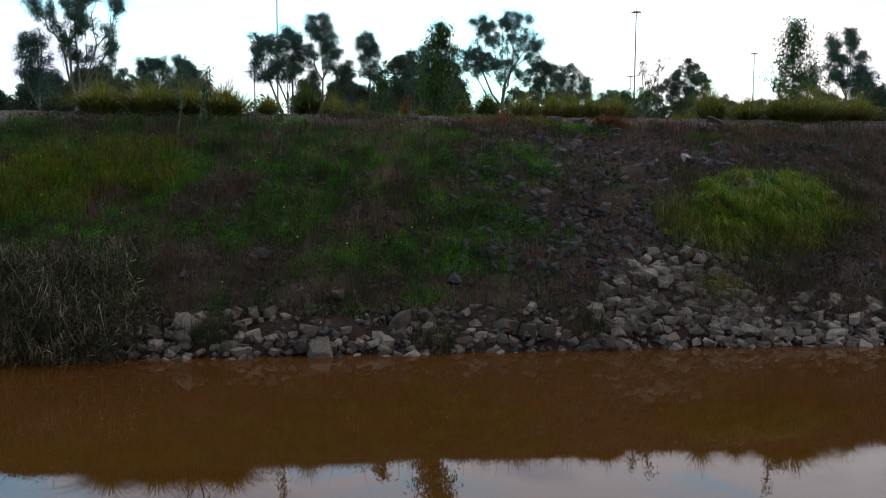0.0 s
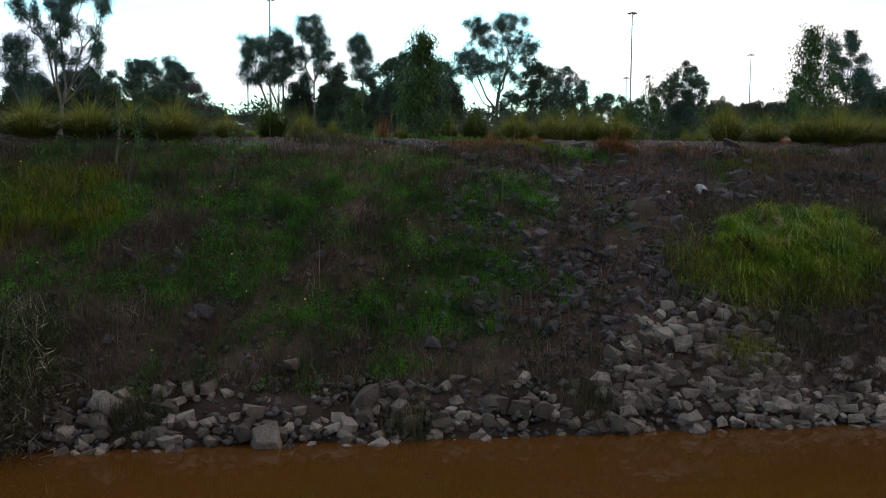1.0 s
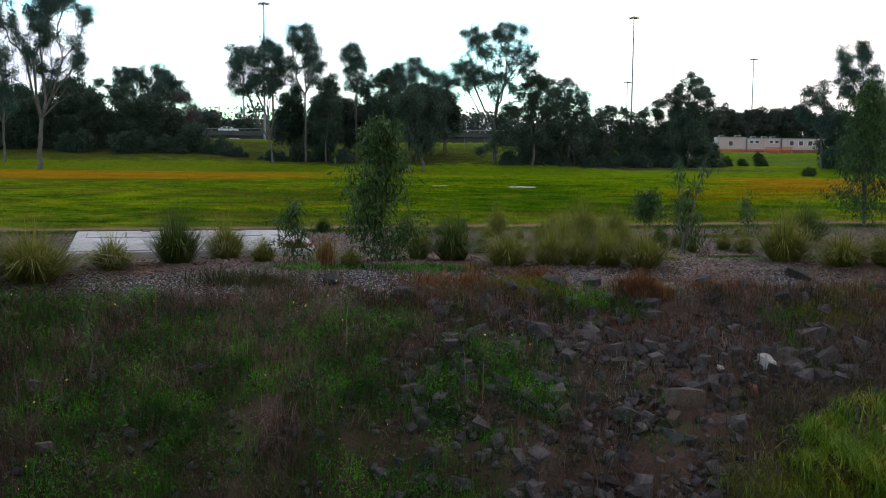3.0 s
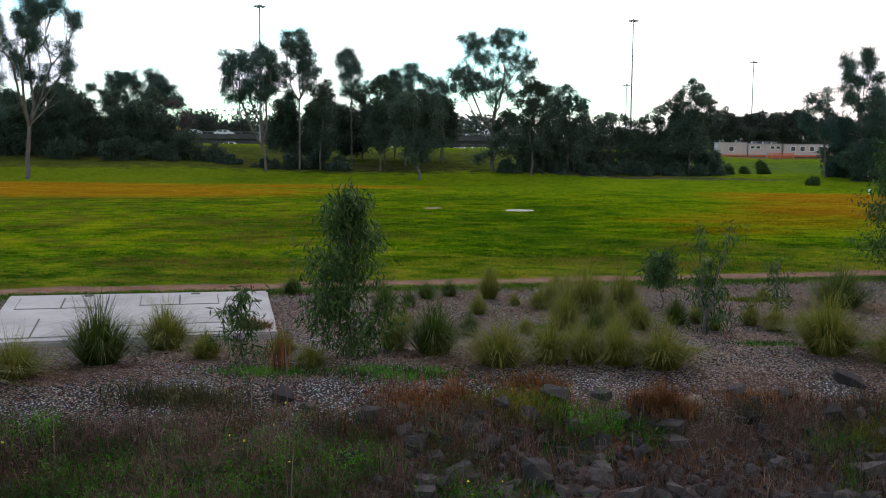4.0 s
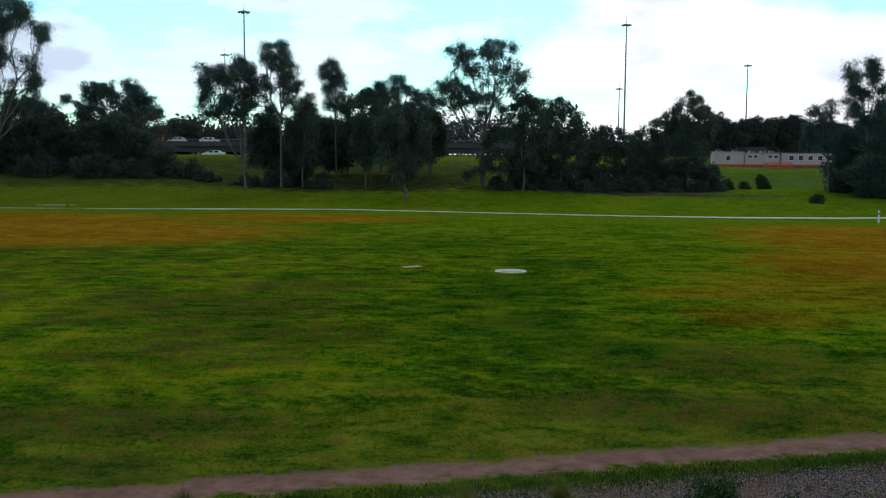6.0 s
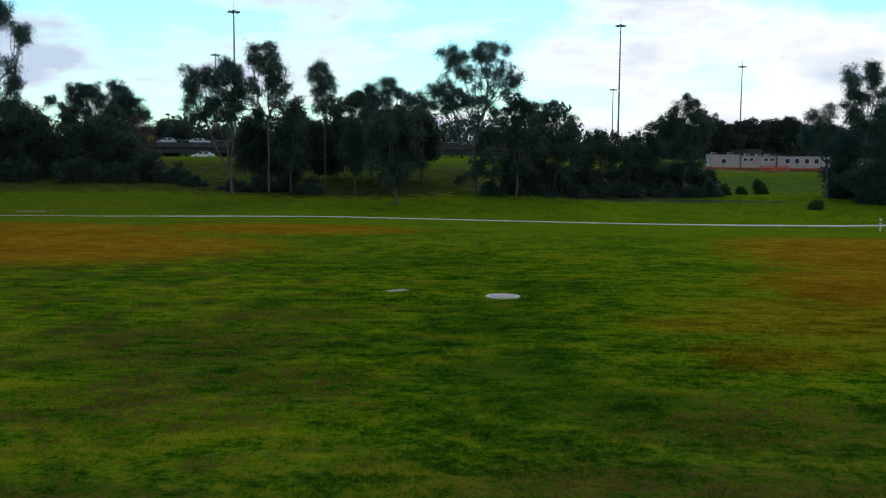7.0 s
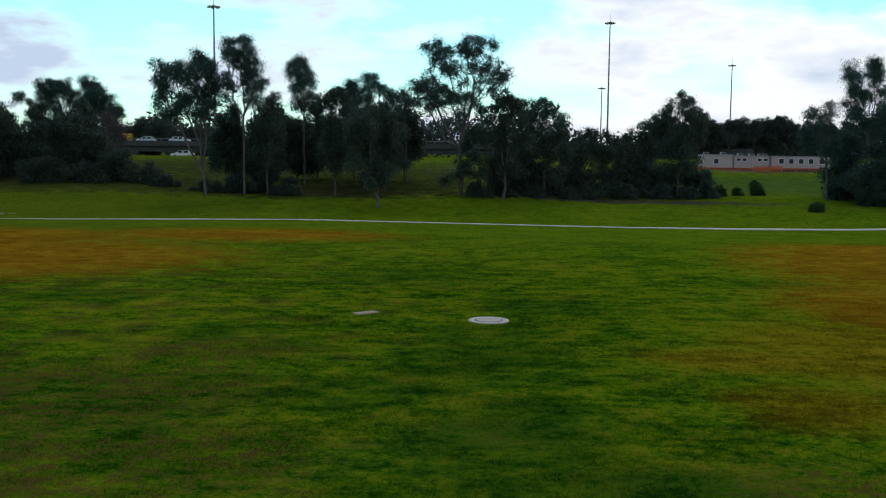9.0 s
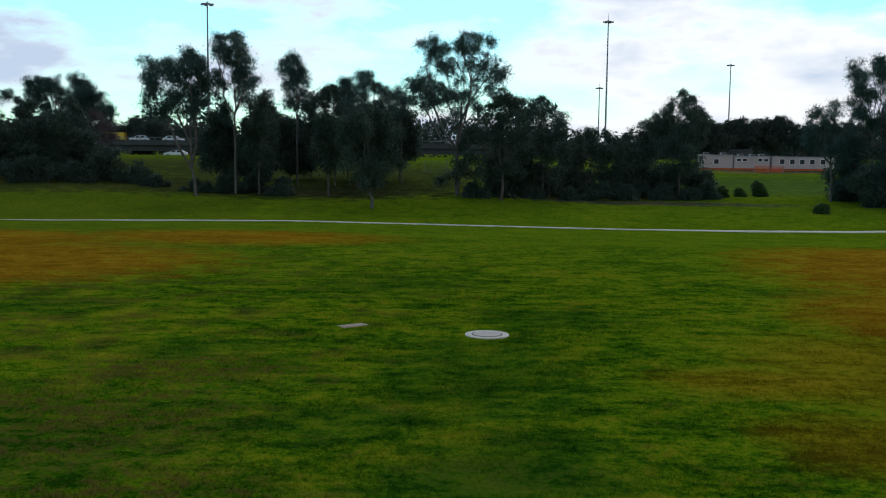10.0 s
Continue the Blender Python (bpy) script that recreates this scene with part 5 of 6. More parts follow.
for i, (x, y, h, w) in enumerate(((53.0, 205, 8.2, 7), (60.0, 208, 8.6, 8), (67.0, 210, 9.2, 8), (73.5, 207, 7.6, 7), (79.5, 209, 7.2, 7), (46.0, 200, 7.0, 6), (40.0, 195, 7.0, 7), (-80.0, 210, 6.6, 6), (-74.5, 212, 8.0, 5), (-69.0, 210, 7.6, 6), (-62.0, 212, 6.6, 7), (87.0, 212, 8.0, 8))):
    far_tree(x, y, h, w, 200 + i)



# ---- river bank: rocks ----
def rock_meshes(n, material, seed, flat=0.62, worn=True):
    """Angular broken stones: hulls of jittered boxes with chipped corners."""
    rng = random.Random(seed)
    out = []
    for _ in range(n):
        bm = bmesh.new()
        for sx in (-1, 1):
            for sy in (-1, 1):
                for sz in (-1, 1):
                    k = rng.uniform(0.5, 1.0)
                    bm.verts.new((sx * 0.46 * k * rng.uniform(0.7, 1.1), sy * 0.38 * k * rng.uniform(0.7, 1.1), sz * 0.5 * flat * rng.uniform(0.45, 1.05)))
        for _ in range(3):
            v = Vector((rng.gauss(0, 1), rng.gauss(0, 1), rng.gauss(0, 0.6))).normalized()
            bm.verts.new((v.x * 0.5, v.y * 0.42, v.z * 0.5 * flat))
        bmesh.ops.convex_hull(bm, input=bm.verts[:])
        bmesh.ops.delete(bm, geom=[v for v in bm.verts if not v.link_faces], context="VERTS")
        if worn:
            bmesh.ops.bevel(bm, geom=bm.edges[:], offset=0.018, segments=1, affect="EDGES")
        bmesh.ops.recalc_face_normals(bm, faces=bm.faces[:])
        me = bpy.data.meshes.new("rock")
        bm.to_mesh(me)
        bm.free()
        me.materials.append(material)
        out.append(me)
    return out


def riprap():
    rng = np.random.default_rng(21)
    grey, blue = rock_meshes(12, M_ROCK, 3), rock_meshes(10, M_BLUESTONE, 4)
    small_grey, small_blue = rock_meshes(12, M_ROCK, 13, worn=False), rock_meshes(10, M_BLUESTONE, 14, worn=False)
    spots = []

    def lay(n, x0, x1, s0, s1, size, kinds, hold=None):
        for _ in range(n):
            x, s = rng.uniform(x0, x1), rng.uniform(s0, s1)
            if hold and not hold(x, s):
                continue
            spots.append((x, s, rng.uniform(*size) * rng.choice((0.75, 1.0, 1.0, 1.3)), kinds))

    lay(160, -4.3, 6.0, -16.12, -15.65, (0.10, 0.22), grey)
    lay(330, 0.9, 3.1, -15.7, -14.0, (0.10, 0.23), grey, lambda x, s: s < -15.05 + 0.85 * min(1, (x - 0.9)))
    lay(110, -0.6, 4.5, -14.4, -11.2, (0.10, 0.24), blue, lambda x, s: not (2.2 < x and -14.4 < s < -12.5))
    lay(18, -1.8, 5.0, -11.4, -10.75, (0.16, 0.30), blue)
    lay(470, -4.2, 7.5, -16.1, -15.3, (0.07, 0.19), grey)
    lay(300, 2.4, 7.5, -16.05, -15.2, (0.09, 0.22), grey)
    lay(900, -0.9, 5.0, -14.8, -11.35, (0.07, 0.19), blue, lambda x, s: not (2.2 < x and -14.4 < s < -12.5))
    lay(130, -0.8, 5.5, -12.4, -11.0, (0.13, 0.27), blue)
    lay(70, -4.5, 0.5, -15.2, -11.5, (0.08, 0.2), blue)
    named = [(-3.95, -15.50, 0.38, grey), (-2.30, -16.0, 0.40, grey), (-1.45, -15.55, 0.34, grey), (-1.15, -15.45, 0.26, grey), (-3.35, -15.85, 0.28, grey),
             (0.33, -15.75, 0.27, grey), (0.10, -15.70, 0.26, grey), (2.15, -15.05, 0.33, grey), (1.90, -14.75, 0.30, grey), (1.76, -12.62, 0.36, grey),
             (-1.74, -10.48, 0.30, blue), (-1.49, -10.72, 0.22, grey), (-0.98, -10.84, 0.32, blue), (0.67, -10.64, 0.32, blue), (1.08, -10.68, 0.26, blue), (1.72, -10.7, 0.27, blue), (3.51, -10.46, 0.40, blue), (3.18, -11.0, 0.38, blue), (2.35, -10.62, 0.26, blue),
             (2.8, -10.73, 0.24, blue), (1.92, -10.8, 0.24, grey), (0.38, -10.9, 0.3, blue), (-0.02, -10.92, 0.28, blue), (1.23, -10.98, 0.3, blue), (-0.69, -10.78, 0.2, grey), (4.6, -10.9, 0.3, blue), (2.4, -11.0, 0.3, blue), (0.8, -11.05, 0.26, blue)]
    base = tagged(new("riprap"), "loose grey and bluish riprap rocks along water edge", "rocks")
    heaps = {True: ([], []), False: ([], [])}
    for i, (x, s, d, kinds) in enumerate(named + spots):
        if s > -11.6:
            d *= 0.8
        y = float(bank_point(x, s))
        m = pose(x, y, float(land(x, y)) + d * (rng.uniform(0.05, 0.26) if s < -11.5 else rng.uniform(0.02, 0.14)), *rng.uniform(-26, 26, 2), rng.uniform(0, 360)) @ Matrix.Diagonal((d * rng.uniform(0.9, 1.3), d * rng.uniform(0.8, 1.1), d * rng.uniform(0.8, 1.2), 1))
        if i >= 290:
            kinds = small_grey if kinds is grey else small_blue
        me = kinds[rng.integers(len(kinds))]
        if i < 290:
            ob = new("rock", me)
            ob.parent = base
            ob.matrix_basis = m
        else:
            v, f = heaps[kinds is small_grey]
            n = len(v)
            v += [m @ c.co for c in me.vertices]
            f += [[n + k for k in p.vertices] for p in me.polygons]
    for pale, (v, f) in heaps.items():
        rest = bpy.data.meshes.new("loose_rocks")
        rest.from_pydata(v, [], f)
        tagged(part("loose_rocks", rest, M_ROCK if pale else M_BLUESTONE), "small loose grey-brown rocks at water edge" if pale else "small loose dark rocks scattered over bank", "rocks", kind="stuff")
    return base


riprap_base = riprap()
M_PALE = rock_material("pale_limestone", (0.34, 0.29, 0.25), (0.43, 0.38, 0.34), (0.52, 0.47, 0.43))
M_BRICK = rock_material("orange_brick_rubble", (0.22, 0.075, 0.04), (0.30, 0.11, 0.06), (0.36, 0.15, 0.09))
for x, s, d, m in ((2.66, -12.15, 0.23, M_PALE), (-2.25, -15.1, 0.26, M_ROCK), (2.45, -12.5, 0.16, M_BRICK), (2.2, -12.2, 0.10, M_PALE), (1.6, -12.9, 0.2, M_ROCK)):
    y = float(bank_point(x, s))
    ob = new("rock", rock_meshes(1, m, int(x * 100) + 5)[0])
    ob.parent = riprap_base
    ob.matrix_basis = pose(x, y, float(land(x, y)) + d * 0.25, 8, -12, 40 * x) @ Matrix.Diagonal((d * 1.3, d * 0.9, d, 1))


def stone_field(name, P, size, material, label, rng, slim=1.0):
    """Many small angular stones as one object: squashed octahedra."""
    n = len(P)
    d = np.array([(1, 0, 0), (0, slim, 0), (-1, 0, 0), (0, -slim, 0), (0, 0, 0.7 * slim), (0, 0, -0.7 * slim)])
    a = rng.uniform(0, math.tau, n)
    r = (size * rng.uniform(0.5, 1.4, n))[:, None, None] / 2
    v = d[None] * rng.uniform(0.6, 1.3, (n, 6, 1)) * r
    c, s = np.cos(a)[:, None], np.sin(a)[:, None]
    v = np.stack([v[..., 0] * c - v[..., 1] * s, v[..., 0] * s + v[..., 1] * c, v[..., 2] + 0.35 * v[..., 0] * rng.normal(0, 1, (n, 1))], -1) + P[:, None]
    k = 6 * np.arange(n)[:, None, None]
    f = k + np.array([(0, 1, 4), (1, 2, 4), (2, 3, 4), (3, 0, 4), (1, 0, 5), (2, 1, 5), (3, 2, 5), (0, 3, 5)])[None]
    tagged(part(name, mesh_of(name, v.reshape(-1, 3), f.reshape(-1, 3)), material), label, "stones", kind="stuff")


def track_y(x):
    return 0.285 * x - 3.24


def in_slab(x, y, grow=0.05):
    inside = np.ones(np.shape(x), bool)
    for (ax, ay), (bx, by) in zip(SLAB, np.roll(SLAB, -1, 0)):
        inside &= (bx - ax) * (y - ay) - (by - ay) * (x - ax) < grow
    return inside


def scatter_gravel():
    rng = np.random.default_rng(31)
    n = 170000
    x = rng.uniform(-8, 8, n)
    y = rng.uniform(-12.6, -2.5, n)
    s = y - 0.2 * x
    keep = (y < track_y(x) - 0.8) & (s > -11.15 - rng.exponential(0.35, n)) & ~in_slab(x, y)
    x, y = x[keep], y[keep]
    # flat chips lying at all tilts
    P = np.stack([x, y, land(x, y) + 0.012], 1)
    n = len(P)
    a = rng.uniform(0, math.tau, n)
    along = np.stack([np.cos(a), np.sin(a), rng.normal(0, 0.3, n)], 1) * (0.016 * rng.uniform(0.6, 1.6, (n, 1)))
    across = np.stack([-np.sin(a), np.cos(a), rng.normal(0, 0.35, n)], 1) * (0.0075 * rng.uniform(0.6, 1.6, (n, 1)))
    v = np.stack([P - along, P - across + along * 0.2, P + along, P + across - along * 0.1], 1).reshape(-1, 3)
    v = v.reshape(-1, 4, 3)
    red = rng.normal(0, 0.22, n) - (y - 0.2 * x) - 10.4 + 1.0 * np.clip((-1.6 - x) / 0.8, 0, 1) + 0.9 * np.exp(-((x + 0.6) / 0.8) ** 2) > 0
    for name, pick, m, label in (("gravel", ~red, M_PEBBLE, "pale grey-brown gravel chips between tussocks"), ("mulch", red, M_MULCH, "red-brown mulch chips along top of bank")):
        k = int(pick.sum())
        tagged(part(name, mesh_of(name, v[pick].reshape(-1, 3), np.arange(4 * k).reshape(-1, 4)), m), label, name, kind="stuff")
    n = 6000
    x = rng.uniform(-5.5, 7.5, n)
    s = rng.uniform(-16.0, -11.3, n)
    dens = np.where(x > 0, 1.0, 0.35) + (s < -15.2)
    keep = rng.uniform(0, 1, n) < dens
    x, s = x[keep], s[keep]
    y = bank_point(x, s)
    stone_field("rubble", np.stack([x, y, land(x, y) + 0.02], 1), 0.10, M_BLUESTONE, "small dark broken stones on bank", rng)


scatter_gravel()


# ---- grasses ----
def grass(name, P, height, width, lean, material, label, rng, bend=0.5):
    v, q, t = blade_arrays(P, height, width, lean, rng, bend)
    tagged(part(name, mesh_of(name, v, q, t), material), label, "grass", kind="stuff")


def fbm(x, y, k, seed):
    return np.array([noise.fractal((a * k, b * k, seed), 0.6, 2.0, 3) for a, b in zip(x, y)])


def clumped(n, per, x0, x1, s0, s1, spread, rng, keep):
    """Roots of blades gathered in clumps on the bank."""
    x, s = rng.uniform(x0, x1, n), rng.uniform(s0, s1, n)
    ok = keep(x, s)
    x, s = np.repeat(x[ok], per), np.repeat(s[ok], per)
    x, s = x + rng.normal(0, spread, len(x)), s + rng.normal(0, spread, len(s))
    y = bank_point(x, s)
    return np.stack([x, y, land(x, y) - 0.02], 1)


def tilts(n, per, rng):
    """Leans that blades of one clump share in part."""
    t = np.repeat(rng.normal(0, 0.45, (n // per + 1, 2)), per, 0)[:n] + rng.normal(0, 0.45, (n, 2))
    return np.concatenate([t, np.zeros((n, 1))], 1)


def mound(x, s):
    return ((x - 3.6) / 1.3) ** 2 + ((s + 13.45 - 0.12 * (x - 3.6)) / 0.80) ** 2


def bank_plants():
    rng = np.random.default_rng(41)

    def stony(x, s):
        return np.clip(1.15 - np.abs(x - 1.5) / 1.9, 0, 1) * (s < -11.1)

    def green(x, s):
        return fbm(x, s, 0.85, 2.0) + 0.42 * np.clip(0.4 - x, -1, 1) - 0.15 * (s < -14.8)

    def away(x, s):
        return mound(x, s) > 0.9

    low = -15.5
    P = clumped(6200, 16, -8, 8, low, -10.9, 0.06, rng, lambda x, s: (rng.uniform(0, 1, len(x)) > 0.5 * stony(x, s) + 0.9 * (green(x, s) > 0.02)) & away(x, s))
    grass("dry_grass", P, 0.25, 0.0038, tilts(len(P), 16, rng) * 1.2, M_DRY, "thin dry purplish-brown grass on bank", rng)
    P = clumped(1900, 18, -8, 8, -12.3, -10.95, 0.07, rng, lambda x, s: away(x, s) & (rng.uniform(0, 1, len(x)) > 0.55 * (x > -0.8)) & (fbm(x, s, 1.3, 6.0) > -0.1))
    grass("crest_grass", P, 0.21, 0.0038, tilts(len(P), 18, rng), M_CREST, "feathery purplish dry grass along bank crest", rng)
    P = clumped(3200, 16, -8, 7, low, -10.85, 0.07, rng, lambda x, s: (rng.uniform(0, 1, len(x)) > 0.9 * stony(x, s)) & away(x, s))
    grass("bank_grass", P, 0.22, 0.006, tilts(len(P), 16, rng), M_MIXED, "mixed olive and straw bank grass", rng)
    P = clumped(6500, 40, -8, 6, -15.4, -10.9, 0.07, rng, lambda x, s: (green(x, s) > 0.3) & away(x, s))
    v, f = leaf_arrays(P + rng.uniform(0, 1, (len(P), 1)) * (0, 0, 0.17), 0.027, 0.013, rng, -0.2)
    tagged(part("weeds", mesh_of("weeds", v, f), M_WEED), "low leafy green weeds on bank", "weeds", kind="stuff")
    P = clumped(3600, 18, -8, 6, -15.2, -10.9, 0.06, rng, lambda x, s: (green(x, s) > 0.05) & away(x, s))
    grass("green_grass", P, 0.20, 0.0048, 0.6, M_WEED, "fresh green grass among weeds", rng)
    P = clumped(620, 40, -8, 1.5, -15.3, -10.9, 0.07, rng, lambda x, s: (fbm(x, s, 1.1, 14.0) > 0.05) & away(x, s))
    v, f = leaf_arrays(P + rng.uniform(0, 1, (len(P), 1)) * (0, 0, 0.30), 0.045, 0.013, rng, 0.1)
    tagged(part("broadleaf_plants", mesh_of("broadleaf_plants", v, f), M_SAPLING), "dark leafy plants among bank grass", "plants", kind="stuff")
    P = clumped(160, 1, -8, 3, -15.2, -10.8, 0.07, rng, lambda x, s: green(x, s) > 0.1)
    v, f = leaf_arrays(P + (0, 0, 0.24), 0.022, 0.022, rng, -0.5)
    tagged(part("flowers", mesh_of("flowers", v, f), M_YFLOWER), "tiny yellow flowers among weeds", "flowers", kind="stuff")
    # bright mound, longer and straw-coloured towards its foot
    P = clumped(5200, 16, 1.6, 6.2, -15.0, -12.2, 0.05, rng, lambda x, s: mound(x, s) + 1.1 * fbm(x, s, 1.3, 9.0) + rng.normal(0, 0.3, len(x)) < 0.85)
    P[:, 2] += 0.16 * np.clip(1 - mound(P[:, 0], P[:, 1] - 0.2 * P[:, 0]), 0, 1)
    P[:, 2] += 0.16 * fbm(P[:, 0], P[:, 1], 2.6, 5.0)
    lean = tilts(len(P), 16, rng) * 1.7 + (0, -0.15, 0)
    grass("mound_grass", P, 0.17, 0.0048, lean, M_BRIGHT, "long bright green grass mound on bank", rng, 0.9)
    P = clumped(1300, 14, 1.4, 6.5, -15.1, -12.6, 0.07, rng, lambda x, s: (mound(x, s) > 0.45) & (mound(x, s) < 1.9))
    grass("mound_edge_grass", P, 0.26, 0.0045, tilts(len(P), 14, rng), M_MIXED, "dull wiry grass fringing mound", rng, 0.9)
    P = clumped(1500, 14, 1.8, 6.5, -15.1, -13.5, 0.06, rng, lambda x, s: (mound(x, s) > 0.2) & (mound(x, s) < 1.7) & (fbm(x, s, 1.6, 3.0) > -0.15))
    grass("foot_grass", P, 0.26, 0.0050, tilts(len(P), 14, rng), M_YELLOW, "straw-tinged grass at foot of mound", rng, 0.9)
    # yellow-green patch to the west
    P = clumped(2600, 14, -8.0, -3.8, -14.6, -11.1, 0.06, rng, lambda x, s: ((x + 6.2) / 1.4) ** 2 + ((s + 12.7) / 1.1) ** 2 + 1.3 * fbm(x, s, 1.2, 4.0) < 0.75)
    grass("yellow_grass", P, 0.26, 0.007, 0.6, M_YELLOW, "yellowing green grass on bank", rng, 0.8)
    # reeds at the water
    P = clumped(420, 18, -8.5, -4.3, -16.25, -14.6, 0.09, rng, lambda x, s: rng.uniform(0, 1, len(x)) < np.clip((-4.3 - x) / 1.0, 0, 1))
    P[:, 2] += rng.uniform(0, 0.35, len(P))
    lean = np.stack([rng.normal(0.1, 0.8, len(P)), rng.normal(-0.6, 0.6, len(P)), np.zeros(len(P))], 1)
    grass("reeds", P, 0.36, 0.007, lean, M_REED, "arching pale reed stems at water edge", rng, 1.0)
    P = clumped(150, 60, -8.6, -4.3, -16.3, -14.9, 0.16, rng, lambda x, s: rng.uniform(0, 1, len(x)) < np.clip((-4.0 - x) / 1.2, 0, 1))
    P[:, 2] += rng.uniform(0.0, 0.55, len(P))
    v, f = leaf_arrays(P, 0.14, 0.013, rng, -0.1)
    tagged(part("reed_leaves", mesh_of("reed_leaves", v, f), M_REED), "drooping straw and olive reed leaves over water", "reeds", kind="stuff")
    # grass tufts between the rocks
    for x, s, m in ((0.85, -15.65, M_MIXED), (2.62, -15.1, M_YELLOW), (-1.0, -15.85, M_MIXED), (-3.6, -15.7, M_MIXED), (3.4, -14.9, M_MIXED)):
        q = rng.normal(0, 0.12, (420, 2))
        xx, yy = x + q[:, 0] * 1.4, bank_point(x, s) + q[:, 1]
        grass("rock_tuft", np.stack([xx, yy, land(xx, yy)], 1), 0.26, 0.006, 0.6, m, "wiry grass tuft between rocks", rng, 0.9)
    # tall weed stalks
    P = clumped(70, 1, -7, 1, -14.0, -10.4, 0.1, rng, lambda x, s: x < 1)
    grass("stalks", P, 0.7, 0.008, 0.18, M_DRY, "tall thin dry weed stalks", rng, 0.2)
    # grass along the crest and between track and gravel
    n = 30000
    x = rng.uniform(-9, 9, n)
    off = rng.normal(-0.62, 0.21, n)
    y = track_y(x) + off - 0.05
    ok = ~in_slab(x, y) & (off < -0.33)
    P = np.stack([x, y, land(x, y) - 0.01], 1)[ok]
    grass("verge_grass", P, 0.06, 0.008, 0.6, M_VERGE, "short green verge beside worn track", rng)
    # green and rusty low plants in the gravel
    for cx, cy, rx, ry, m, h in ((-0.85, -10.15, 0.7, 0.3, M_WEED, 0.08), (-2.0, -10.2, 0.6, 0.25, M_WEED, 0.06), (0.35, -10.75, 0.5, 0.25, M_YELLOW, 0.14), (3.2, -8.2, 0.5, 0.2, M_WEED, 0.05), (0.7, -7.2, 0.35, 0.15, M_WEED, 0.05), (-2.75, -8.0, 0.2, 0.2, M_RUST, 0.18),
                                 (-0.4, -10.75, 0.6, 0.25, M_RUST, 0.12), (1.6, -10.6, 0.25, 0.12, M_RUST, 0.22), (2.8, -10.3, 0.8, 0.2, M_RUST, 0.09), (2.2, -11.1, 1.6, 0.2, M_RUST, 0.10), (-1.0, -11.25, 1.4, 0.2, M_RUST, 0.08), (0.4, -10.3, 0.4, 0.3, M_RUST, 0.08), (-2.6, -11.05, 0.6, 0.2, M_MIXED, 0.16), (2.1, -8.7, 0.2, 0.1, M_YELLOW, 0.06), (-0.2, -11.0, 0.5, 0.2, M_RUST, 0.10), (3.6, -10.7, 0.5, 0.25, M_YELLOW, 0.14), (4.3, -10.2, 0.7, 0.25, M_RUST, 0.12), (0.9, -9.0, 0.4, 0.2, M_WEED, 0.06), (4.3, -8.2, 0.4, 0.2, M_WEED, 0.06), (3.9, -4.7, 0.6, 0.15, M_YELLOW, 0.08)):
        q = rng.normal(0, 0.5, (1100, 2)) * (rx, ry)
        x, y = cx + q[:, 0], cy + q[:, 1]
        grass("ground_cover", np.stack([x, y, land(x, y) - 0.01], 1), h, 0.008, 0.7, m, "low patch of creeping plants in gravel", rng)


M_RUST = leafy("rusty_dry_plants", [(0.15, (0.075, 0.026, 0.012)), (0.5, (0.17, 0.062, 0.022)), (0.85, (0.28, 0.13, 0.05))], clump=3)
bank_plants()


def dock_stalks():
    rng = np.random.default_rng(47)
    for cx, cy, h in ((-1.96, -10.1, 0.42), (-2.75, -8.0, 0.22), (1.6, -10.45, 0.3), (-0.25, -10.6, 0.24)):
        q = rng.normal(0, 0.05, (70, 2))
        x, y = cx + q[:, 0], cy + q[:, 1]
        grass("dock_stalks", np.stack([x, y, land(x, y) - 0.01], 1), h, 0.007, 0.22, M_RUST, "dry rust-brown weed stalks in gravel", rng)


dock_stalks()


def turf():
    rng = np.random.default_rng(51)
    n = 330000
    x = rng.normal(0.5, 6.5, n)
    y = -4.6 + rng.gamma(1.5, 9.0, n)
    ok = (y > track_y(x) + 0.38) & (y < 56)
    x, y = x[ok], y[ok]
    patch = np.sin(x * 1.1 + 0.9 * np.sin(y * 2.3)) * np.sin(y * 1.7 + 1.1 * np.sin(x * 1.9)) + rng.normal(0, 0.55, len(x))
    x, y = x[patch > -0.2], y[patch > -0.2]
    ok = ((x - 0.98) ** 2 + (y - 16.36) ** 2 > 0.31) & ((x + 2.27) ** 2 + (y - 17.35) ** 2 > 0.25)
    P = np.stack([x, y, land(x, y) - 0.005], 1)[ok]
    n = len(P)
    far = (1 + np.clip(P[:, 1:2], 0, 60) / 28)
    a = rng.uniform(0, math.tau, n)
    side = np.stack([np.cos(a), np.sin(a), np.zeros(n)], 1) * rng.uniform(0.004, 0.009, (n, 1)) * far
    tip = P + np.stack([rng.normal(0, 0.035, n), rng.normal(0, 0.035, n), rng.uniform(0.015, 0.055, n)], 1) * far ** 0.5
    v = np.stack([P - side, P + side, tip], 1).reshape(-1, 3)
    tagged(part("turf", mesh_of("turf", v, np.arange(3 * n).reshape(-1, 3)), M_TURF), "short uneven green lawn grass", "grass", kind="stuff")


turf()


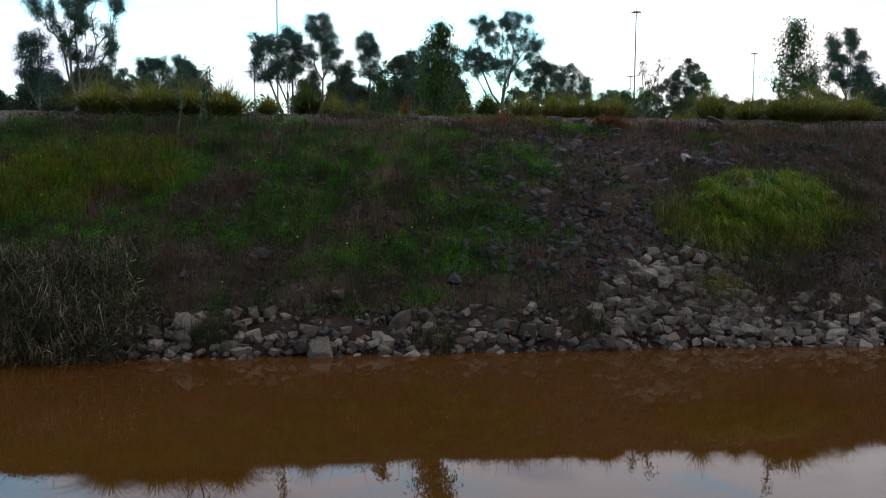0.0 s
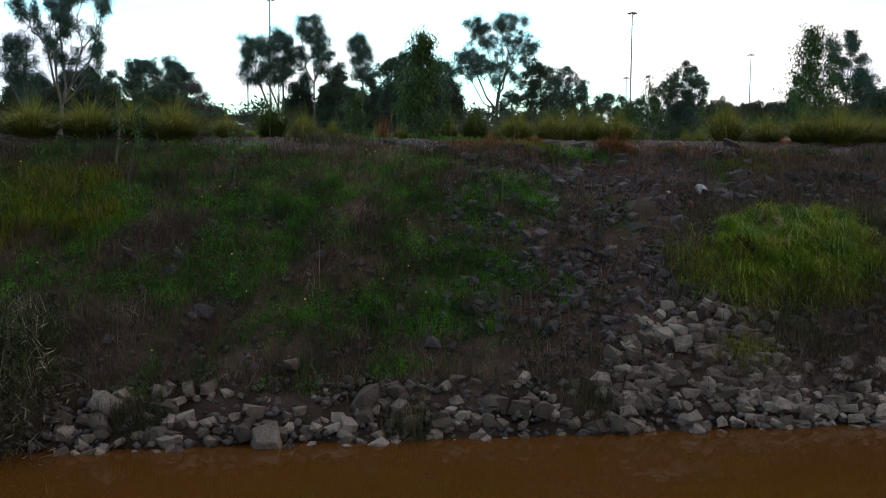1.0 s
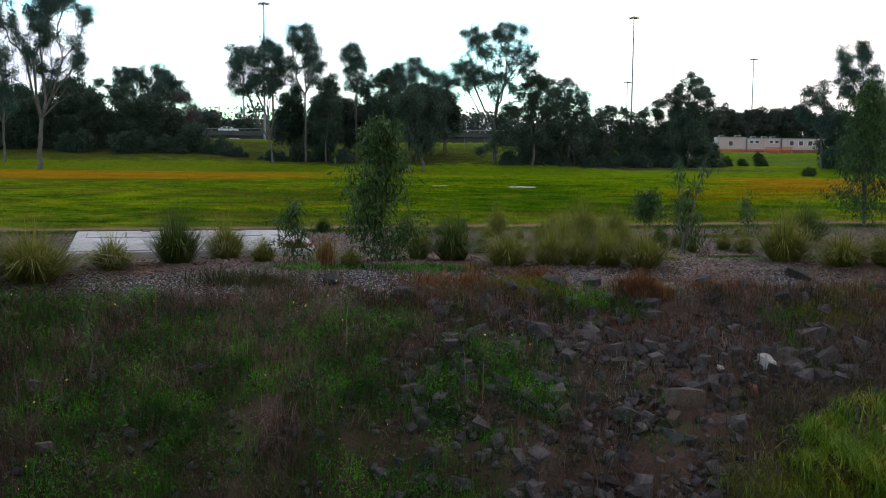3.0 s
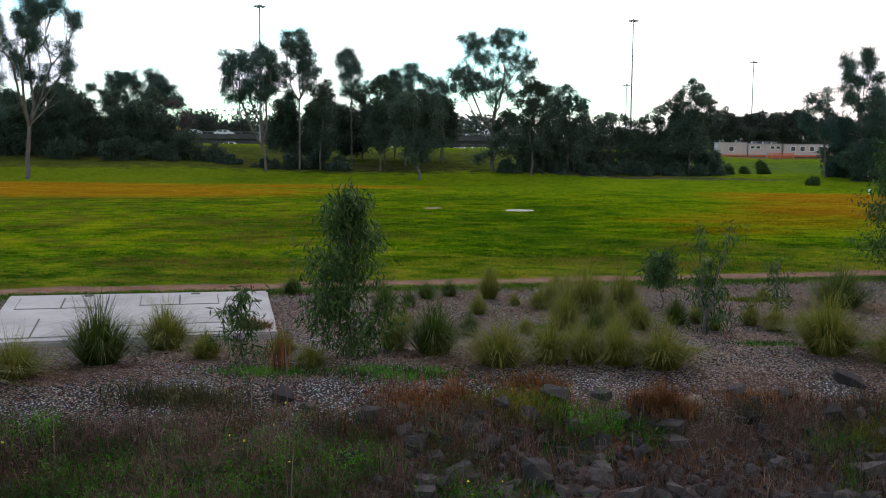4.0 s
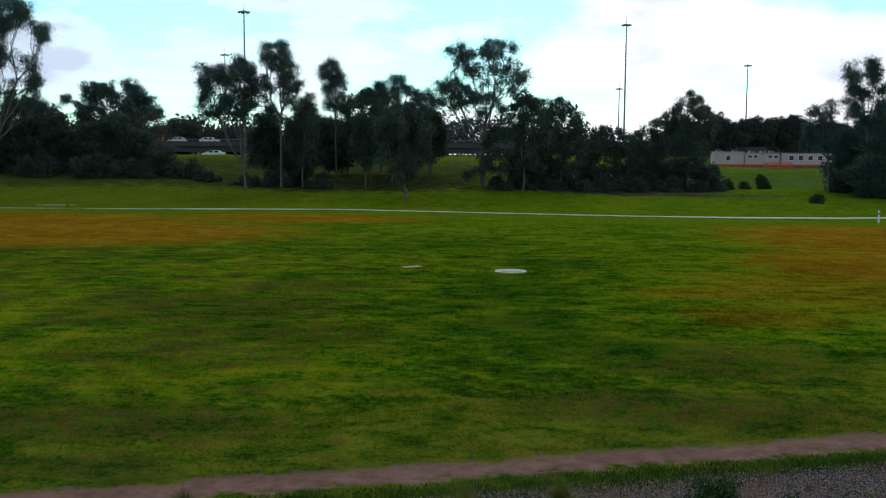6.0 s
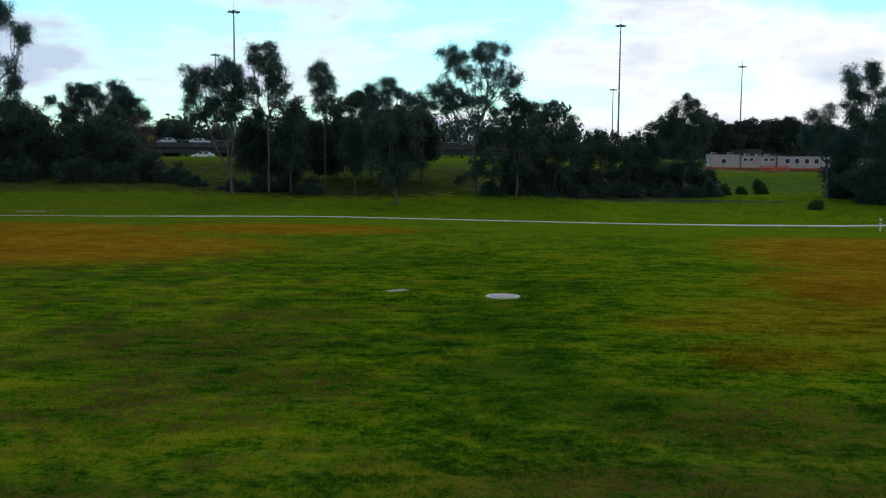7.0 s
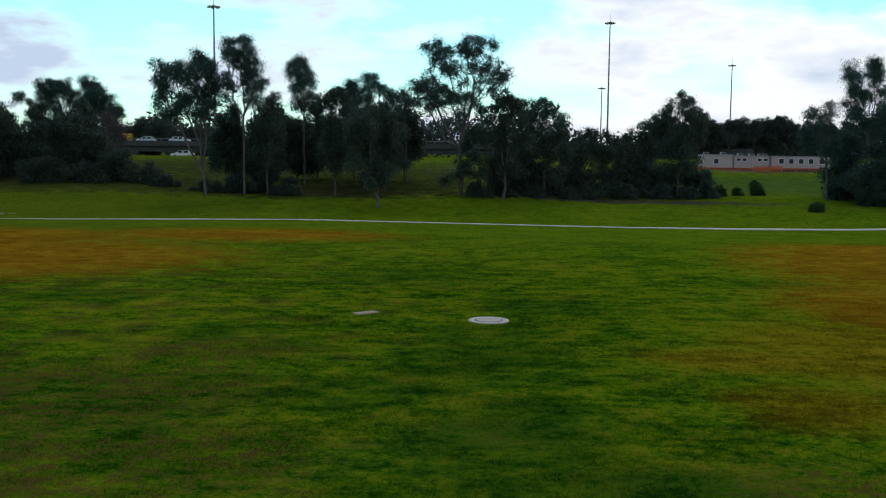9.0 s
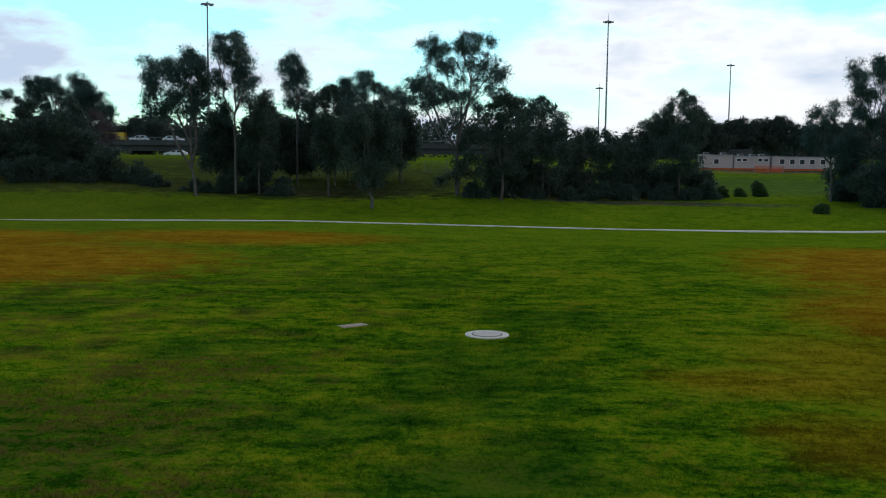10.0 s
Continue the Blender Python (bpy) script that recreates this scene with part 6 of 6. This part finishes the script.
# ---- tussocks and saplings on the gravel bed ----
def tussock_mesh(seed, material, n=2000):
    """A fountain of fine blades, one unit high."""
    rng = np.random.default_rng(seed)
    a, r = rng.uniform(0, math.tau, n), np.sqrt(rng.uniform(0, 1, n))
    P = np.stack([np.cos(a) * r * 0.13, np.sin(a) * r * 0.13, np.zeros(n)], 1)
    lean = np.stack([np.cos(a), np.sin(a), np.zeros(n)], 1) * (0.06 + 1.0 * r[:, None] ** 1.2 * rng.uniform(0.35, 1.35, (n, 1))) + rng.normal(0, 0.12, (n, 3)) * (1, 1, 0)
    v, q, t = blade_arrays(P, (0.98 - 0.36 * r) * rng.uniform(0.6, 1.1, n), 0.0052, lean, rng, 0.95)
    # a haze of thin seed stems above the blades
    k = 90
    b = rng.uniform(0, math.tau, k)
    v2, q2, t2 = blade_arrays(P[:k] * 0.7, rng.uniform(0.9, 1.2, k), 0.004, np.stack([np.cos(b), np.sin(b), np.zeros(k)], 1) * rng.uniform(0.1, 0.5, (k, 1)), rng, 0.5)
    v, q, t = np.concatenate([v, v2]), np.concatenate([q, q2 + len(v)]), np.concatenate([t, t2 + len(v)])
    me = mesh_of("tussock", v, q, t)
    me.materials.append(material)
    return me


def tussocks():
    rng = np.random.default_rng(61)
    olive = [tussock_mesh(300 + i, M_TUSSOCK) for i in range(4)]
    green = [tussock_mesh(310 + i, M_TUSSOCK_G) for i in range(3)]
    near = ((-3.74, -10.04, 0.73, 0.54), (-3.43, -9.06, 0.58, 0.52), (-2.81, -9.65, 0.34, 0.32), (-2.93, -4.88, 0.33, 0.26), (-0.98, -8.96, 0.53, 0.34), (-1.35, -6.67, 0.57, 0.23), (-1.10, -5.86, 0.28, 0.20), (-0.91, -5.08, 0.30, 0.23), (-0.58, -4.80, 0.30, 0.24), (-0.20, -7.87, 0.35, 0.27), (-0.12, -6.32, 0.32, 0.25), (0.01, -5.03, 0.60, 0.32), (-0.53, -9.18, 0.66, 0.49), (0.14, -9.69, 0.52, 0.57), (0.65, -9.44, 0.51, 0.42), (1.00, -9.47, 0.48, 0.32), (1.34, -9.50, 0.51, 0.42), (1.76, -9.57, 0.51, 0.48), (0.38, -5.55, 0.23, 0.16), (0.73, -5.82, 0.36, 0.31))
    east = ((1.04, -4.31, 0.36, 0.26), (0.95, -7.37, 0.60, 0.38), (1.31, -6.12, 0.74, 0.46), (1.30, -7.66, 0.40, 0.32), (1.87, -5.67, 0.66, 0.38), (1.84, -7.22, 0.46, 0.35), (2.40, -6.80, 0.44, 0.29), (2.69, -6.60, 0.31, 0.22), (2.80, -7.15, 0.26, 0.17), (3.34, -6.77, 0.38, 0.22), (3.55, -7.10, 0.39, 0.29), (4.00, -6.70, 0.22, 0.19), (5.02, -5.17, 0.68, 0.75), (3.64, -8.76, 0.73, 0.67), (3.88, -7.48, 0.36, 0.33), (4.09, -4.59, 0.25, 0.22), (1.59, -6.67, 0.22, 0.20), (0.94, -8.68, 0.33, 0.28), (-0.98, -7.66, 0.33, 0.25), (0.47, -7.61, 0.23, 0.21))
    crest = ((-4.86, -11.3, 0.62, 0.8), (-5.5, -11.2, 0.58, 0.8), (-6.1, -11.4, 0.6, 0.85), (-4.3, -10.6, 0.42, 0.45), (-6.9, -11.5, 0.6, 0.85), (4.23, -9.13, 0.5, 0.6), (4.85, -9.01, 0.6, 0.65), (5.33, -9.11, 0.65, 0.7), (5.9, -8.6, 0.6, 0.7), (6.5, -8.3, 0.6, 0.7), (-2.1, -9.3, 0.3, 0.3), (-1.7, -9.9, 0.25, 0.3))
    middle = ((1.12, -5.25, 0.50, 0.30), (1.58, -5.05, 0.42, 0.26), (1.46, -8.3, 0.40, 0.28), (0.88, -5.65, 0.46, 0.28), (1.55, -6.95, 0.44, 0.26))
    dark = {0, 3, 7, 8, 12, 26, 32}
    for i, (x, y, h, w) in enumerate(near + east + crest + middle):
        kind = green if (i in dark or (rng.uniform() < 0.2 and i < 40)) else olive
        ob = new("tussock", kind[rng.integers(len(kind))])
        wide = max(1.75 * w, 0.85 * h) * rng.uniform(0.95, 1.15)
        ob.matrix_world = pose(x, y, float(land(x, y)) - 0.02, 0, 0, rng.uniform(0, 360)) @ Matrix.Diagonal((wide, wide, h * 1.12, 1))
        if kind is green:
            tagged(ob, "dark green spiky grass tussock growing in gravel", "tussock", "tussocks in gravel bed")
        else:
            tagged(ob, "olive and straw-coloured grass tussock growing in gravel", "tussock", "tussocks in gravel bed")


tussocks()


def sapling(x, y, h, w, label, seed, dense=1.0, bare=0.1, leaf=(0.10, 0.017), stems=1, lean=(0.0, 0.0)):
    rng = np.random.default_rng(seed)
    tree = tagged(new("sapling"), label, "sapling")
    tree.location = (x, y, float(land(x, y)) - 0.02)
    pts = []
    for k in range(stems):
        off = rng.normal(0, 0.12 * w, 2) if stems > 1 else (0, 0)
        hk = h * rng.uniform(0.75, 1.0) if k else h
        stem = smooth_line((off[0] * 0.3, off[1] * 0.3, 0), (off[0] + lean[0], off[1] + lean[1], hk), 0, 7, rng, 0.02 * h)
        v, q = tube(stem, np.linspace(0.014 * h if stems == 1 else 0.008 * h, 0.003, 7), 6)
        part("stem", mesh_of("stem", v, q), M_BARK_DARK, tree, smooth=True)
        n = int(26 * max(0.5, dense))
        for i in range(n):
            u = bare + (1 - bare) * (i + rng.uniform(0, 1)) / n
            root = stem[0] * (1 - u) + stem[-1] * u
            a = rng.uniform(0, math.tau)
            reach = w / 2 * (0.22 + 0.85 * (1 - u) ** 0.7) * min(1.0, 0.5 + 3 * u) * rng.uniform(0.5, 1.15)
            end = root + np.array([math.cos(a) * reach, math.sin(a) * reach, reach * rng.uniform(0.2, 0.8)])
            twig = smooth_line(root, end, 0.05 * reach, 4, rng, 0.01)
            v, q = tube(twig, (0.004, 0.0032, 0.0025, 0.0015), 4)
            part("twig", mesh_of("twig", v, q), M_BARK_DARK, tree)
            m = int(34 * dense)
            p = root + (end - root) * (rng.uniform(0.15, 1.05, (m, 1)))
            pts.append(p + rng.normal(0, 0.045 * w + 0.01, (m, 3)))
    v, f = leaf_arrays(np.concatenate(pts), leaf[0], leaf[1], rng, 0.9)
    part("foliage", mesh_of("foliage", v, f), M_SAPLING, tree, "narrow drooping leaves")


sapling(-1.38, -9.5, 1.66, 1.20, "leafy young gum sapling growing in gravel", 1, 2.4, 0.03, (0.10, 0.021))
sapling(-2.40, -9.80, 0.74, 0.70, "small drooping sapling beside concrete slab", 2, 0.85, 0.08, (0.13, 0.017))
sapling(2.41, -5.6, 0.74, 0.95, "small round-topped dark sapling in gravel", 3, 1.5, 0.45)
sapling(2.60, -7.45, 1.38, 0.62, "open forked sapling with drooping leaves", 4, 0.55, 0.12, (0.13, 0.017), lean=(0.30, 0.0))
sapling(2.66, -7.40, 1.36, 0.55, "open forked sapling with drooping leaves", 14, 0.5, 0.2, (0.13, 0.017), lean=(-0.12, 0.0))
sapling(2.70, -7.3, 0.75, 0.95, "low bushy dark sapling in gravel", 15, 0.8, 0.05, (0.11, 0.018))
sapling(3.9, -6.0, 0.8, 0.6, "thin low sapling in gravel", 5, 0.4, 0.1, stems=2)
sapling(4.9, -8.9, 1.2, 0.5, "thin sparse sapling with hanging leaves", 6, 0.35, 0.3)
sapling(7.1, -2.0, 2.7, 1.9, "tall young gum with airy pointed crown", 7, 2.9, 0.05, (0.11, 0.022))
sapling(-4.84, -13.15, 1.25, 0.36, "slender leaning bluish weed stem on bank", 8, 0.45, 0.45, lean=(0.7, -1.35))
sapling(-3.57, -12.9, 0.85, 0.3, "slender bluish weed stem on bank", 9, 0.35, 0.3)
sapling(-5.2, -12.6, 1.2, 0.35, "slender leafy weed stem on bank", 10, 0.3, 0.3)


def seed_stalk(x, s, h, label):
    """A dead flower stalk with a tan, shaggy seed head."""
    rng = np.random.default_rng(int(h * 100))
    y = float(bank_point(x, s))
    thing = tagged(new("seed_stalk"), label, "weed")
    thing.location = (x, y, float(land(x, y)))
    stem = smooth_line((0, 0, -0.02), (0.05, -0.04, h), 0, 6, rng, 0.012)
    v, q = tube(stem, np.linspace(0.007, 0.004, 6), 5)
    part("stem", mesh_of("stem", v, q), M_STRAW, thing)
    for k in range(3):
        c = stem[-1] + rng.normal(0, 0.022, 3) - (0, 0, 0.045 * k)
        v, f = leaf_arrays(c + rng.normal(0, 0.014, (40, 3)), 0.035, 0.014, rng, 0.2)
        part("seed_head", mesh_of("seed_head", v, f), M_STRAW, thing)


M_STRAW = leafy("straw", [(0.2, (0.22, 0.15, 0.08)), (0.6, (0.36, 0.26, 0.15)), (0.9, (0.48, 0.37, 0.24))], clump=5)
seed_stalk(3.35, -13.45, 0.45, "dead tan seed stalk standing in green mound")
seed_stalk(3.45, -13.6, 0.30, "short dead tan seed stalk in mound")
